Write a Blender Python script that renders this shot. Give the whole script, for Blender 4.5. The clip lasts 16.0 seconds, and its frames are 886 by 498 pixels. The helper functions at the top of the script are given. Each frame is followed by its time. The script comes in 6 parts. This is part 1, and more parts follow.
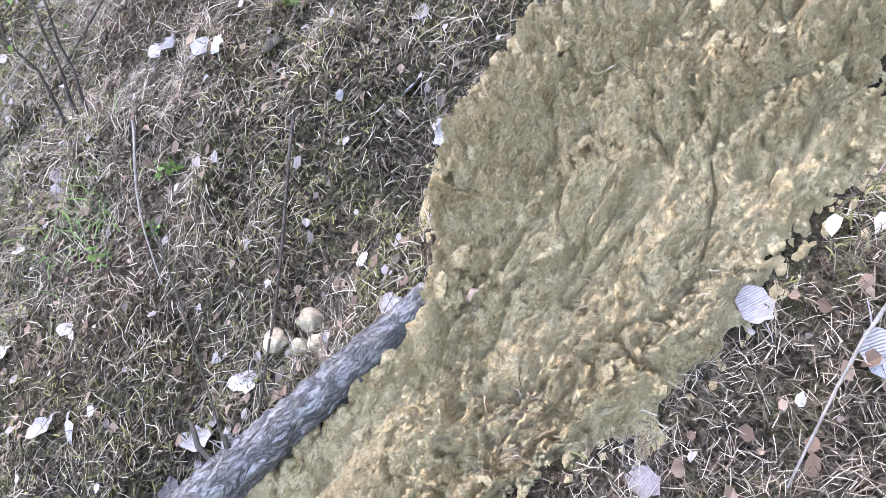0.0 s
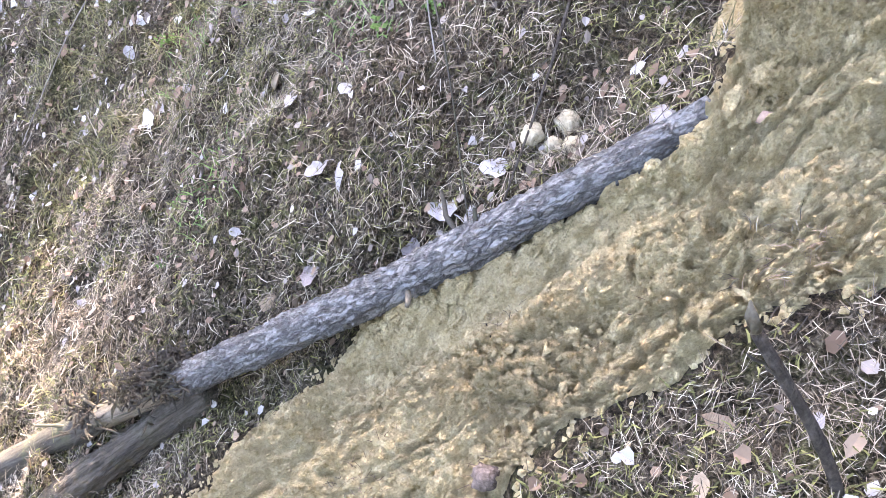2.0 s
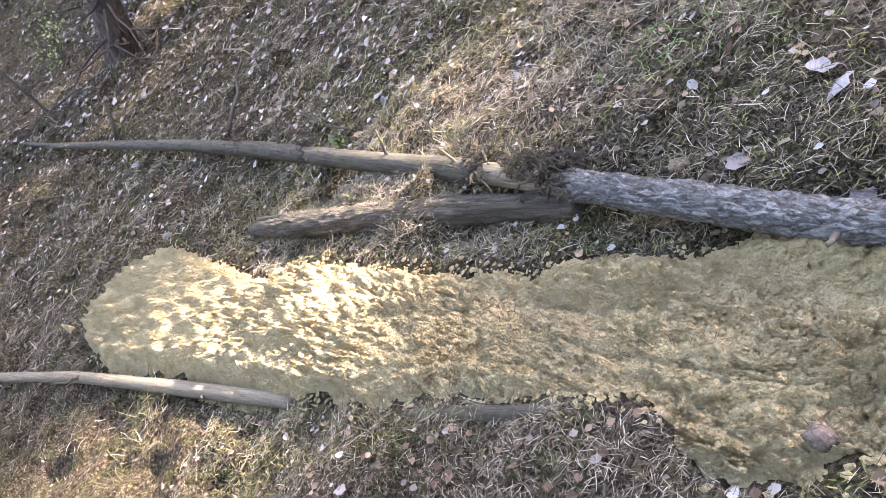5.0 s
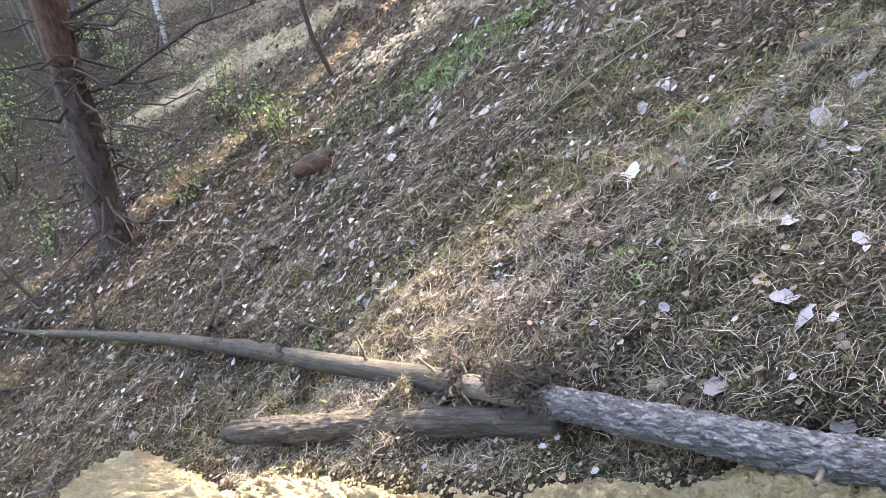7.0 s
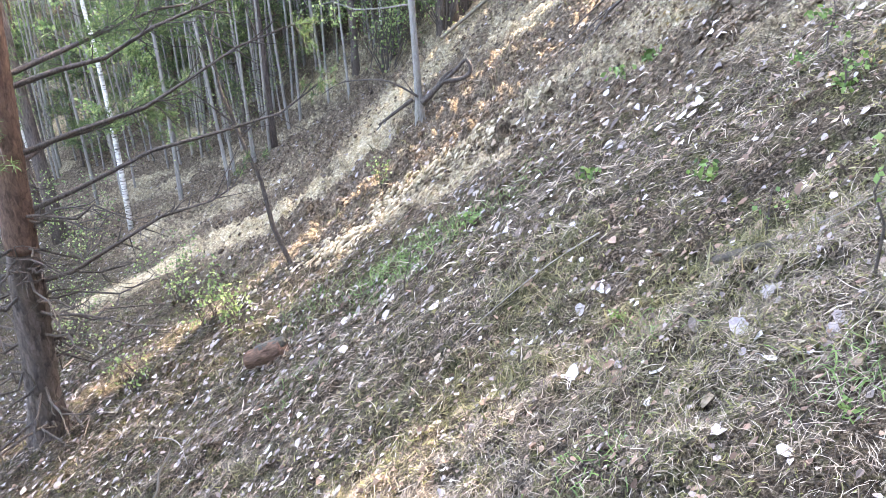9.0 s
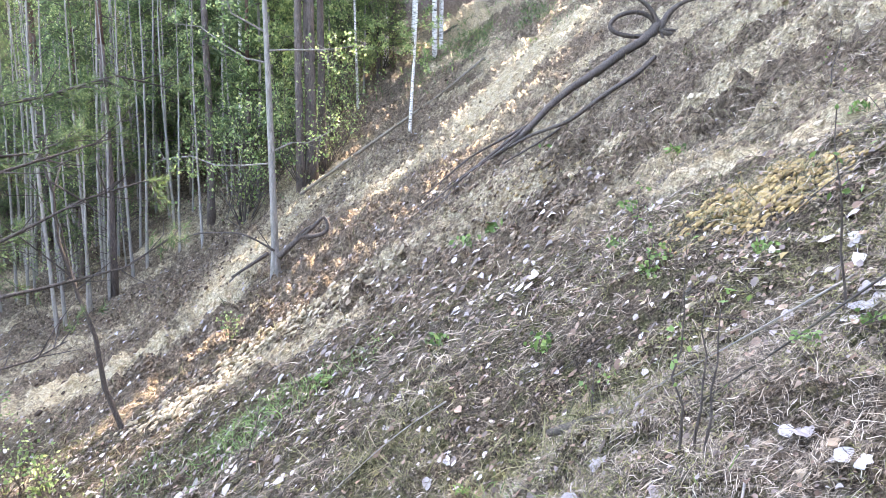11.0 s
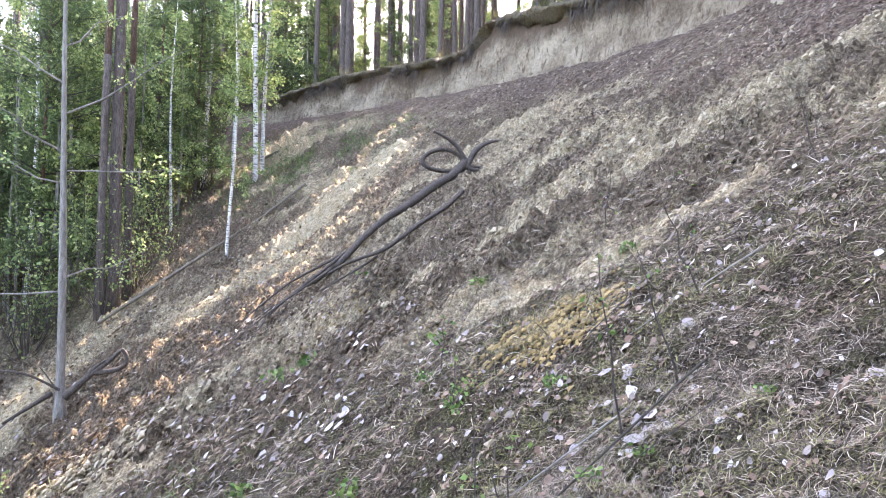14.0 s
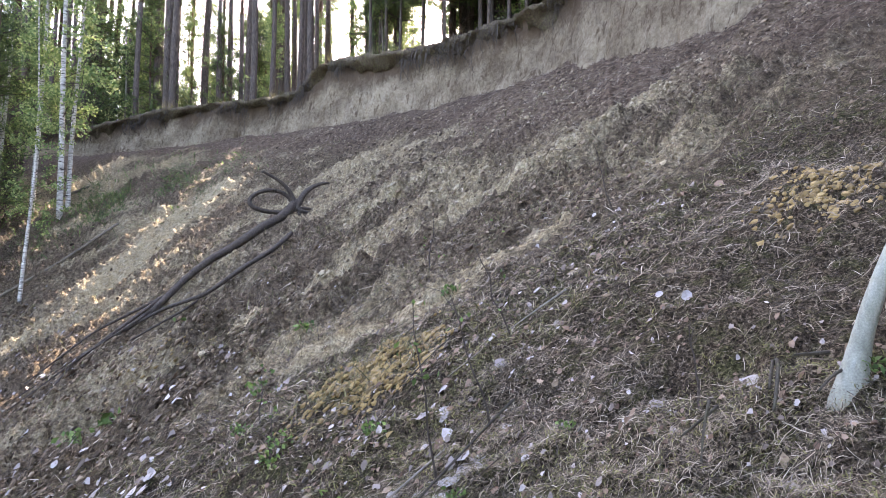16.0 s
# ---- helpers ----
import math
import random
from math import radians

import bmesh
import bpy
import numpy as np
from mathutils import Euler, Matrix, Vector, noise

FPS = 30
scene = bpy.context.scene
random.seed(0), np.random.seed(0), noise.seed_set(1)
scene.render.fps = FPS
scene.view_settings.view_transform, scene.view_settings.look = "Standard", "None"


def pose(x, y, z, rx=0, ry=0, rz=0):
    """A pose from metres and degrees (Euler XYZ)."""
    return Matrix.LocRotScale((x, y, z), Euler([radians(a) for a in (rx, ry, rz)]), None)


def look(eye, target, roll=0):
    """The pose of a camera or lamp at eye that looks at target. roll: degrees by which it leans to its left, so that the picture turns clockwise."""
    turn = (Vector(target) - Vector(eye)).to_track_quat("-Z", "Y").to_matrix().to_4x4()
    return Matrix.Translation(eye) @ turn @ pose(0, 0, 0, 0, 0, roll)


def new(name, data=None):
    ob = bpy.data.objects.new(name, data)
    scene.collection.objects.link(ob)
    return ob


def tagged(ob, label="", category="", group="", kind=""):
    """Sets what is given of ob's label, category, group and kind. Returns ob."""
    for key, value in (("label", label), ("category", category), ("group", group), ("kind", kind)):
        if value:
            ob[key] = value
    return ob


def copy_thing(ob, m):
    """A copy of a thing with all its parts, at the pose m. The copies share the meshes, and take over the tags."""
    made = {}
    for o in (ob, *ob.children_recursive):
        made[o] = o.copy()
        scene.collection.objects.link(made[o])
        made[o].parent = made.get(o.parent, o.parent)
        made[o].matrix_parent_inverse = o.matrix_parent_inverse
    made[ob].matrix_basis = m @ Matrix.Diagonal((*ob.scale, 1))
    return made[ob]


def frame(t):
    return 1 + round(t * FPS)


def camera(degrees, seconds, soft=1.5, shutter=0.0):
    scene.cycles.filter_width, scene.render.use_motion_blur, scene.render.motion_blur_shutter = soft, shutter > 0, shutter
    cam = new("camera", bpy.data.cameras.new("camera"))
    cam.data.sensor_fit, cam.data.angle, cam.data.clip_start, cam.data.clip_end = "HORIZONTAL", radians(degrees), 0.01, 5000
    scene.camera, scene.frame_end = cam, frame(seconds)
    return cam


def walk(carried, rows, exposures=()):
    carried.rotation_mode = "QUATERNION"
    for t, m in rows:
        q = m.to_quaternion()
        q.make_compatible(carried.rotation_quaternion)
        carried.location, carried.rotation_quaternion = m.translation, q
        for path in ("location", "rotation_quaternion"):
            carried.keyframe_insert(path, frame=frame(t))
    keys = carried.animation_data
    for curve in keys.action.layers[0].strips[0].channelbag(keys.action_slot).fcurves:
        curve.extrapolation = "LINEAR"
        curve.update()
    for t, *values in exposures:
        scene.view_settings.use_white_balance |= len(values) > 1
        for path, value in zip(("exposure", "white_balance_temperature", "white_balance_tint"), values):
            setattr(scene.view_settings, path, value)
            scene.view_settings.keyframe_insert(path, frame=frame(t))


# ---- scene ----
cam = camera(67.67, 16.0, 0.75)


def aim(x, y, z, yaw, pitch, roll):
    """Yaw to the left of +y, pitch upwards, roll as in look()."""
    return pose(x, y, z, 0, 0, yaw) @ pose(0, 0, 0, 90 + pitch) @ pose(0, 0, 0, 0, 0, roll)


PATH = [
    (0, -0.103, -0.289, 1.422, -51.41, -36.57, -8.9),
    (0.5, -0.149, -0.274, 1.41, -46.82, -38.44, -9.23),
    (1, -0.186, -0.253, 1.389, -41.63, -41.05, -9.71),
    (1.5, -0.244, -0.233, 1.382, -35.24, -43.03, -10.38),
    (2, -0.295, -0.229, 1.358, -27.71, -45.96, -12.29),
    (2.5, -0.353, -0.234, 1.351, -21.19, -47.64, -11.07),
    (3, -0.403, -0.241, 1.354, -12.85, -49.38, -11.54),
    (3.5, -0.442, -0.252, 1.343, -7.69, -51.71, -10.63),
    (4, -0.488, -0.26, 1.335, 0.93, -52.95, -9.38),
    (4.2, -0.507, -0.263, 1.34, 4.93, -52.94, -9.73),
    (6.3, -0.579, -0.256, 1.394, 14.2, -42.72, -6.41),
    (6.5, -0.572, -0.231, 1.41, 12.09, -40.74, -5.8),
    (7, -0.547, -0.183, 1.44, 8.73, -36.14, -5.18),
    (7.5, -0.538, -0.169, 1.476, 8.31, -31.54, -4.86),
    (8, -0.513, -0.172, 1.505, 6.44, -27.53, -3.66),
    (8.5, -0.489, -0.18, 1.537, 5.17, -23.08, -3.12),
    (8.7, -0.481, -0.18, 1.541, 4.71, -22.21, -3.12),
    (10.8, -0.447, -0.26, 1.684, -7.74, -10.05, 1.09),
    (11, -0.436, -0.26, 1.697, -9.17, -8.44, 1.13),
    (11.5, -0.42, -0.268, 1.731, -12.19, -5.39, 1.7),
    (12, -0.417, -0.271, 1.755, -14, -3.27, 2.16),
    (12.5, -0.406, -0.302, 1.771, -16.64, -1.74, 2.2),
    (13, -0.391, -0.283, 1.781, -17.97, -0.49, 2.17),
    (13.5, -0.354, -0.264, 1.78, -19.98, -0.31, 1.41),
    (14, -0.306, -0.264, 1.803, -23.84, 2.19, 1.06),
    (14.5, -0.282, -0.274, 1.812, -27.52, 3.45, 1.62),
    (15, -0.257, -0.271, 1.821, -30.89, 4.62, 1.33),
    (15.5, -0.241, -0.293, 1.826, -34.35, 5.64, 0.67),
    (16, -0.226, -0.299, 1.824, -38, 5.89, -0.1),
]
EXPOSURES = [(t, stops + (1.07 if t < 5 else 1.2), 7350 if t < 5 else 7350, 22 if t < 5 else 20 if t < 9 else 21 if t < 13 else 24) for t, stops in [(0, 3.55), (1.5, 3.6), (2.5, 3.45), (3.5, 3.15), (4.2, 3.05), (6.3, 2.95), (7, 2.98), (8, 3.4), (8.7, 3.65), (10.8, 3.65), (12.5, 3.46), (14, 3.25), (15, 2.88), (16, 2.58)]]
walk(cam, [(t, aim(*row)) for t, *row in PATH], EXPOSURES)

# ---- sky and sun ----
SUN_AZ, SUN_EL = radians(41), radians(41)   # azimuth from +y towards +x: the sun stands over the plateau
world = bpy.data.worlds.new("sky")
scene.world = world
world.use_nodes = True
wn = world.node_tree
sky = wn.nodes.new("ShaderNodeTexSky")
sky.sky_type = "NISHITA"
sky.sun_disc = False
sky.sun_elevation = SUN_EL
sky.sun_rotation = SUN_AZ
sky.air_density, sky.dust_density, sky.ozone_density = 1.0, 2.5, 1.0
wn.links.new(sky.outputs[0], wn.nodes["Background"].inputs[0])
wn.nodes["Background"].inputs[1].default_value = 0.15
sun = new("sun", bpy.data.lights.new("sun", "SUN"))
sun.data.energy, sun.data.angle, sun.data.color = 3.0, radians(0.6), (1.0, 0.93, 0.82)
sun.matrix_world = look((40 * math.sin(SUN_AZ) * math.cos(SUN_EL), 40 * math.cos(SUN_AZ) * math.cos(SUN_EL), 40 * math.sin(SUN_EL)), (0, 0, 0))

# ---- materials ----
def material(name, rough=0.9, spec=0.25):
    m = bpy.data.materials.new(name)
    m.use_nodes = True
    b = m.node_tree.nodes["Principled BSDF"]
    b.inputs["Roughness"].default_value = rough
    b.inputs["Specular IOR Level"].default_value = spec
    return m, m.node_tree, b


def coords(nt, scale=(1, 1, 1), kind="Object"):
    tc, mp = nt.nodes.new("ShaderNodeTexCoord"), nt.nodes.new("ShaderNodeMapping")
    mp.inputs["Scale"].default_value = scale
    nt.links.new(tc.outputs[kind], mp.inputs["Vector"])
    return mp.outputs["Vector"]


def grain_coords(nt, scale):
    a, mp = nt.nodes.new("ShaderNodeAttribute"), nt.nodes.new("ShaderNodeMapping")
    a.attribute_name = "grain"
    mp.inputs["Scale"].default_value = scale
    nt.links.new(a.outputs["Vector"], mp.inputs["Vector"])
    return mp.outputs["Vector"]


def noise_tex(nt, vec, scale, detail=6, rough=0.6, distort=0.0):
    n = nt.nodes.new("ShaderNodeTexNoise")
    n.inputs["Scale"].default_value, n.inputs["Detail"].default_value = scale, detail
    n.inputs["Roughness"].default_value, n.inputs["Distortion"].default_value = rough, distort
    nt.links.new(vec, n.inputs["Vector"])
    return n.outputs["Fac"]


def ramp(nt, fac, stops):
    r = nt.nodes.new("ShaderNodeValToRGB")
    e = r.color_ramp.elements
    e[0].position, e[0].color = stops[0][0], (*stops[0][1], 1)
    e[1].position, e[1].color = stops[-1][0], (*stops[-1][1], 1)
    for p, c in stops[1:-1]:
        e.new(p).color = (*c, 1)
    nt.links.new(fac, r.inputs[0])
    return r.outputs[0]


def mix(nt, fac, a, b, blend="MIX"):
    m = nt.nodes.new("ShaderNodeMix")
    m.data_type, m.blend_type = "RGBA", blend
    for sock, v in ((m.inputs[0], fac), (m.inputs[6], a), (m.inputs[7], b)):
        if hasattr(v, "links"):
            nt.links.new(v, sock)
        else:
            sock.default_value = v if isinstance(v, float) else (*v, 1)
    return m.outputs[2]


def bump(nt, b, height, strength=0.5, distance=0.02):
    n = nt.nodes.new("ShaderNodeBump")
    n.inputs["Strength"].default_value, n.inputs["Distance"].default_value = strength, distance
    nt.links.new(height, n.inputs["Height"])
    nt.links.new(n.outputs[0], b.inputs["Normal"])


def island_random(nt):
    return nt.nodes.new("ShaderNodeNewGeometry").outputs["Random Per Island"]


def attribute(nt, name):
    a = nt.nodes.new("ShaderNodeAttribute")
    a.attribute_name = name
    return a.outputs["Fac"]


def litter_material():
    """Forest floor: grey-brown needle litter, moss, and bare sand where the "sand" attribute says so."""
    m, nt, b = material("forest_floor", 0.95, 0.1)
    v = coords(nt)
    big, mid, fine = noise_tex(nt, v, 0.9, 5), noise_tex(nt, v, 9, 8, 0.7), noise_tex(nt, v, 70, 8, 0.75, 0.6)
    needles = ramp(nt, fine, [(0.38, (0.01, 0.008, 0.006)), (0.5, (0.05, 0.039, 0.027)), (0.6, (0.15, 0.122, 0.09)), (0.7, (0.32, 0.275, 0.215))])
    reddish = mix(nt, 0.25, needles, (0.13, 0.085, 0.055), "MIX")
    base = mix(nt, ramp(nt, big, [(0.5, (0, 0, 0)), (0.66, (0.4, 0.4, 0.4))]), needles, reddish)
    moss = ramp(nt, fine, [(0.38, (0.012, 0.014, 0.006)), (0.55, (0.075, 0.078, 0.032)), (0.68, (0.2, 0.2, 0.09))])
    base = mix(nt, ramp(nt, mid, [(0.48, (0, 0, 0)), (0.62, (0.85, 0.85, 0.85))]), base, moss)
    crumbs = ramp(nt, noise_tex(nt, v, 15, 9, 0.82, 0.4), [(0.38, (0.028, 0.021, 0.015)), (0.47, (0.1, 0.075, 0.052)), (0.56, (0.2, 0.155, 0.11)), (0.66, (0.38, 0.32, 0.24))])
    base = mix(nt, ramp(nt, attribute(nt, "slip"), [(0.1, (0, 0, 0)), (0.9, (0.7, 0.7, 0.7))]), base, crumbs)
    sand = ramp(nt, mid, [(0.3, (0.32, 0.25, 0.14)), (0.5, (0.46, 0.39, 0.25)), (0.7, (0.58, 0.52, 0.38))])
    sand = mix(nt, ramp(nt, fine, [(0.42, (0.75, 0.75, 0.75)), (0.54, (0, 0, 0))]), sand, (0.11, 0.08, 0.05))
    cover = nt.nodes.new("ShaderNodeMath")
    cover.operation = "MULTIPLY_ADD"
    cover.inputs[1].default_value, cover.inputs[2].default_value = 4.5, -1.75
    nt.links.new(noise_tex(nt, v, 13, 8, 0.8), cover.inputs[0])
    add = nt.nodes.new("ShaderNodeMath")
    add.operation, add.use_clamp = "MULTIPLY_ADD", True
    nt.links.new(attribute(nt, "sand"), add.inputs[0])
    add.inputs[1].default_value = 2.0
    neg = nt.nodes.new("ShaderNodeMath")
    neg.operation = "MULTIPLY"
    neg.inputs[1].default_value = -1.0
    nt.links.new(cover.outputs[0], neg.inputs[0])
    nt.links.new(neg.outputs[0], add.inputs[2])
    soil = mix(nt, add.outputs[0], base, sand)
    brown = ramp(nt, mid, [(0.35, (0.04, 0.027, 0.02)), (0.5, (0.1, 0.071, 0.053)), (0.65, (0.2, 0.153, 0.116))])
    soil = mix(nt, ramp(nt, attribute(nt, "scree"), [(0.1, (0, 0, 0)), (0.9, (0.85, 0.85, 0.85))]), soil, brown)
    grit = noise_tex(nt, v, 24, 10, 0.85, 0.3)
    nt.links.new(mix(nt, 0.9, soil, ramp(nt, grit, [(0.36, (0.35, 0.33, 0.31)), (0.5, (1, 1, 1)), (0.64, (1.7, 1.7, 1.7))]), "MULTIPLY"), b.inputs["Base Color"])
    lump = nt.nodes.new("ShaderNodeTexVoronoi")
    lump.inputs["Scale"].default_value = 15
    warp = nt.nodes.new("ShaderNodeTexNoise")
    warp.inputs["Scale"].default_value, warp.inputs["Detail"].default_value = 16, 3
    nt.links.new(v, warp.inputs["Vector"])
    nt.links.new(mix(nt, 0.08, v, warp.outputs["Color"], "ADD"), lump.inputs["Vector"])
    rough = mix(nt, 0.45, noise_tex(nt, v, 26, 8, 0.75), fine)
    bump(nt, b, mix(nt, 0.6, rough, lump.outputs["Distance"], "SUBTRACT"), 1.0, 0.09)
    return m


def nt_turn(nt, scale):
    """Coordinates turned to run down the flow."""
    v = coords(nt)
    mp = nt.nodes.new("ShaderNodeMapping")
    mp.vector_type = "TEXTURE"
    mp.inputs["Rotation"].default_value = (0, 0, -0.4)
    nt.links.new(v, mp.inputs["Vector"])
    m2 = nt.nodes.new("ShaderNodeMapping")
    m2.inputs["Scale"].default_value = scale
    nt.links.new(mp.outputs[0], m2.inputs["Vector"])
    return m2.outputs[0]


def clay_material():
    m, nt, b = material("ochre_clay", 0.9, 0.15)
    v = coords(nt)
    big, mid, fine = noise_tex(nt, v, 2.5, 5), noise_tex(nt, v, 22, 8, 0.7, 0.4), noise_tex(nt, v, 190, 6, 0.75)
    col = ramp(nt, mid, [(0.3, (0.26, 0.196, 0.098)), (0.43, (0.43, 0.342, 0.188)), (0.57, (0.52, 0.43, 0.255)), (0.72, (0.61, 0.525, 0.345))])
    col = mix(nt, ramp(nt, big, [(0.4, (0, 0, 0)), (0.7, (0.6, 0.6, 0.6))]), col, (0.44, 0.365, 0.23))
    col = mix(nt, ramp(nt, attribute(nt, "crumb"), [(0.2, (0, 0, 0)), (1.0, (0.28, 0.28, 0.28))]), col, (0.27, 0.195, 0.095))
    col = mix(nt, 0.6, col, ramp(nt, fine, [(0.34, (0.6, 0.57, 0.52)), (0.48, (1.12, 1.12, 1.12)), (0.7, (1.45, 1.45, 1.45))]), "MULTIPLY")
    vo = nt.nodes.new("ShaderNodeTexVoronoi")
    vo.inputs["Scale"].default_value = 95
    nt.links.new(v, vo.inputs["Vector"])
    specks = noise_tex(nt, v, 48, 3, 0.5)
    col = mix(nt, ramp(nt, specks, [(0.68, (0, 0, 0)), (0.76, (0.5, 0.5, 0.5))]), col, (0.16, 0.115, 0.06))
    nt.links.new(col, b.inputs["Base Color"])
    streak = noise_tex(nt, nt_turn(nt, (22, 110, 60)), 1.0, 6, 0.7, 0.5)
    both = mix(nt, 0.35, mix(nt, 0.4, mix(nt, 0.5, mid, streak), fine), vo.outputs["Distance"], "SUBTRACT")
    bump(nt, b, both, 1.0, 0.055)
    return m


def bark_material(name, dark, light, scale=(30, 30, 6), moss=0.0, relief=0.02, plates=0.0, along=False, flakes=None):
    """Streaky bark or wood; plates: how many scales to the metre, parted by dark cracks; along: the stem's own grain."""
    m, nt, b = material(name, 0.9, 0.15)
    v = grain_coords(nt, scale) if along else coords(nt, scale)
    fine, big, grain = noise_tex(nt, v, 1.0, 8, 0.65, 0.8), noise_tex(nt, coords(nt), 3, 4), noise_tex(nt, coords(nt), 160, 5, 0.7)
    col = ramp(nt, fine, [(0.3, dark), (0.5, tuple((a + c) / 2 for a, c in zip(dark, light))), (0.68, light)])
    col = mix(nt, ramp(nt, big, [(0.4, (0, 0, 0)), (0.7, (0.5, 0.5, 0.5))]), col, tuple(x * 0.55 for x in light))
    col = mix(nt, 0.6, col, ramp(nt, grain, [(0.3, (0.45, 0.45, 0.45)), (0.65, (1.15, 1.15, 1.15))]), "MULTIPLY")
    height = mix(nt, 0.4, fine, grain)
    if plates:
        warp = nt.nodes.new("ShaderNodeVectorMath")
        warp.operation = "MULTIPLY_ADD"
        nz = nt.nodes.new("ShaderNodeTexNoise")
        nz.inputs["Scale"].default_value = plates * 0.7
        base = grain_coords(nt, (0.38, 1, 1)) if along else coords(nt, (1, 1, 0.4))
        nt.links.new(base, nz.inputs["Vector"])
        nt.links.new(nz.outputs["Color"], warp.inputs[0])
        warp.inputs[1].default_value = (1.7 / plates,) * 3
        nt.links.new(base, warp.inputs[2])
        vo = nt.nodes.new("ShaderNodeTexVoronoi")
        vo.feature = "DISTANCE_TO_EDGE"
        vo.inputs["Scale"].default_value = plates
        nt.links.new(warp.outputs[0], vo.inputs["Vector"])
        crack = ramp(nt, vo.outputs["Distance"], [(0.0, (0.62, 0.6, 0.59)), (0.09, (1, 1, 1))])
        crack = mix(nt, ramp(nt, noise_tex(nt, base, plates * 0.45, 3), [(0.4, (0, 0, 0)), (0.6, (1, 1, 1))]), (1.0, 1.0, 1.0), crack)
        col = mix(nt, 1.0, col, crack, "MULTIPLY")
        height = mix(nt, 0.6, height, crack)
    if flakes:
        lost = noise_tex(nt, grain_coords(nt, (22, 45, 45)), 1.0, 6, 0.7, 0.6)
        col = mix(nt, ramp(nt, lost, [(0.5, (0, 0, 0)), (0.66, (0.16, 0.16, 0.16))]), col, flakes)
        height = mix(nt, 0.5, height, ramp(nt, lost, [(0.48, (1, 1, 1)), (0.58, (0, 0, 0))]))
    if moss:
        col = mix(nt, ramp(nt, noise_tex(nt, coords(nt), 14, 5), [(0.5, (0, 0, 0)), (0.65, (moss,) * 3)]), col, (0.1, 0.12, 0.05))
    nt.links.new(col, b.inputs["Base Color"])
    bump(nt, b, height, 1.0, relief)
    return m


def leaf_material(name, stops, thin=True, rough=0.7):
    m, nt, b = material(name, rough, 0.3)
    col = ramp(nt, island_random(nt), stops)
    vein = noise_tex(nt, coords(nt), 60, 4)
    col = mix(nt, 0.35, col, ramp(nt, vein, [(0.35, (0.4, 0.4, 0.4)), (0.7, (1, 1, 1))]), "MULTIPLY")
    nt.links.new(col, b.inputs["Base Color"])
    if thin:
        tr, mx = nt.nodes.new("ShaderNodeBsdfTranslucent"), nt.nodes.new("ShaderNodeMixShader")
        nt.links.new(col, tr.inputs[0])
        mx.inputs[0].default_value = 0.4
        nt.links.new(b.outputs[0], mx.inputs[1])
        nt.links.new(tr.outputs[0], mx.inputs[2])
        nt.links.new(mx.outputs[0], nt.nodes["Material Output"].inputs["Surface"])
    return m


def birch_material():
    m, nt, b = material("birch_bark", 0.7, 0.25)
    marks = noise_tex(nt, coords(nt, (6, 6, 26)), 1.0, 5, 0.6)
    col = ramp(nt, marks, [(0.36, (0.03, 0.028, 0.025)), (0.46, (0.36, 0.34, 0.31)), (0.62, (0.58, 0.56, 0.52))])
    nt.links.new(col, b.inputs["Base Color"])
    return m


def cliff_material():
    m, nt, b = material("sand_cliff", 0.95, 0.1)
    v, band = coords(nt), coords(nt, (1.6, 1.6, 0.35))
    streak, mid = noise_tex(nt, band, 4, 8, 0.75, 0.6), mix(nt, 0.5, noise_tex(nt, v, 9, 8, 0.8), noise_tex(nt, v, 0.7, 4, 0.6))
    col = ramp(nt, mid, [(0.34, (0.085, 0.062, 0.042)), (0.46, (0.18, 0.142, 0.098)), (0.6, (0.34, 0.285, 0.205))])
    col = mix(nt, ramp(nt, streak, [(0.37, (0.85, 0.85, 0.85)), (0.47, (0, 0, 0))]), col, (0.08, 0.055, 0.035))
    edge_ = mix(nt, 0.45, attribute(nt, "layer"), noise_tex(nt, coords(nt, (1, 1, 0.6)), 1.5, 6, 0.7))
    col = mix(nt, ramp(nt, edge_, [(0.52, (0, 0, 0)), (0.66, (0.85, 0.85, 0.85))]), col, (0.085, 0.058, 0.04))
    nt.links.new(col, b.inputs["Base Color"])
    bump(nt, b, mix(nt, 0.5, mid, streak), 1.0, 0.2)
    return m


LITTER, CLAY, CLIFF = litter_material(), clay_material(), cliff_material()
LOG_BARK = bark_material("weathered_grey_bark", (0.07, 0.067, 0.065), (0.27, 0.268, 0.268), (34, 95, 95), 0.0, 0.03, 105, True, (0.05, 0.042, 0.036))
BARE_WOOD = bark_material("bare_weathered_wood", (0.025, 0.023, 0.02), (0.11, 0.1, 0.083), (6, 80, 80), 0.25, 0.012, 0, True)
OLD_WOOD = bark_material("rotten_dark_wood", (0.02, 0.017, 0.015), (0.17, 0.15, 0.125), (7, 90, 90), 0.15, 0.035, 0, True)
PINE_BARK = bark_material("pine_bark", (0.035, 0.029, 0.026), (0.17, 0.138, 0.12), (18, 18, 5), 0.0, 0.03, 22)
PINE_RED = bark_material("upper_pine_bark", (0.045, 0.029, 0.022), (0.18, 0.115, 0.085), (20, 20, 8), 0.0, 0.02, 26)
DARK_TWIG = bark_material("dark_twig", (0.03, 0.025, 0.022), (0.13, 0.11, 0.095), (60, 60, 20))
BIRCH = birch_material()
DRY_LEAF = leaf_material("dry_aspen_leaf", [(0.0, (0.08, 0.06, 0.047)), (0.4, (0.15, 0.122, 0.105)), (0.75, (0.28, 0.25, 0.238)), (1.0, (0.42, 0.4, 0.395))], False)
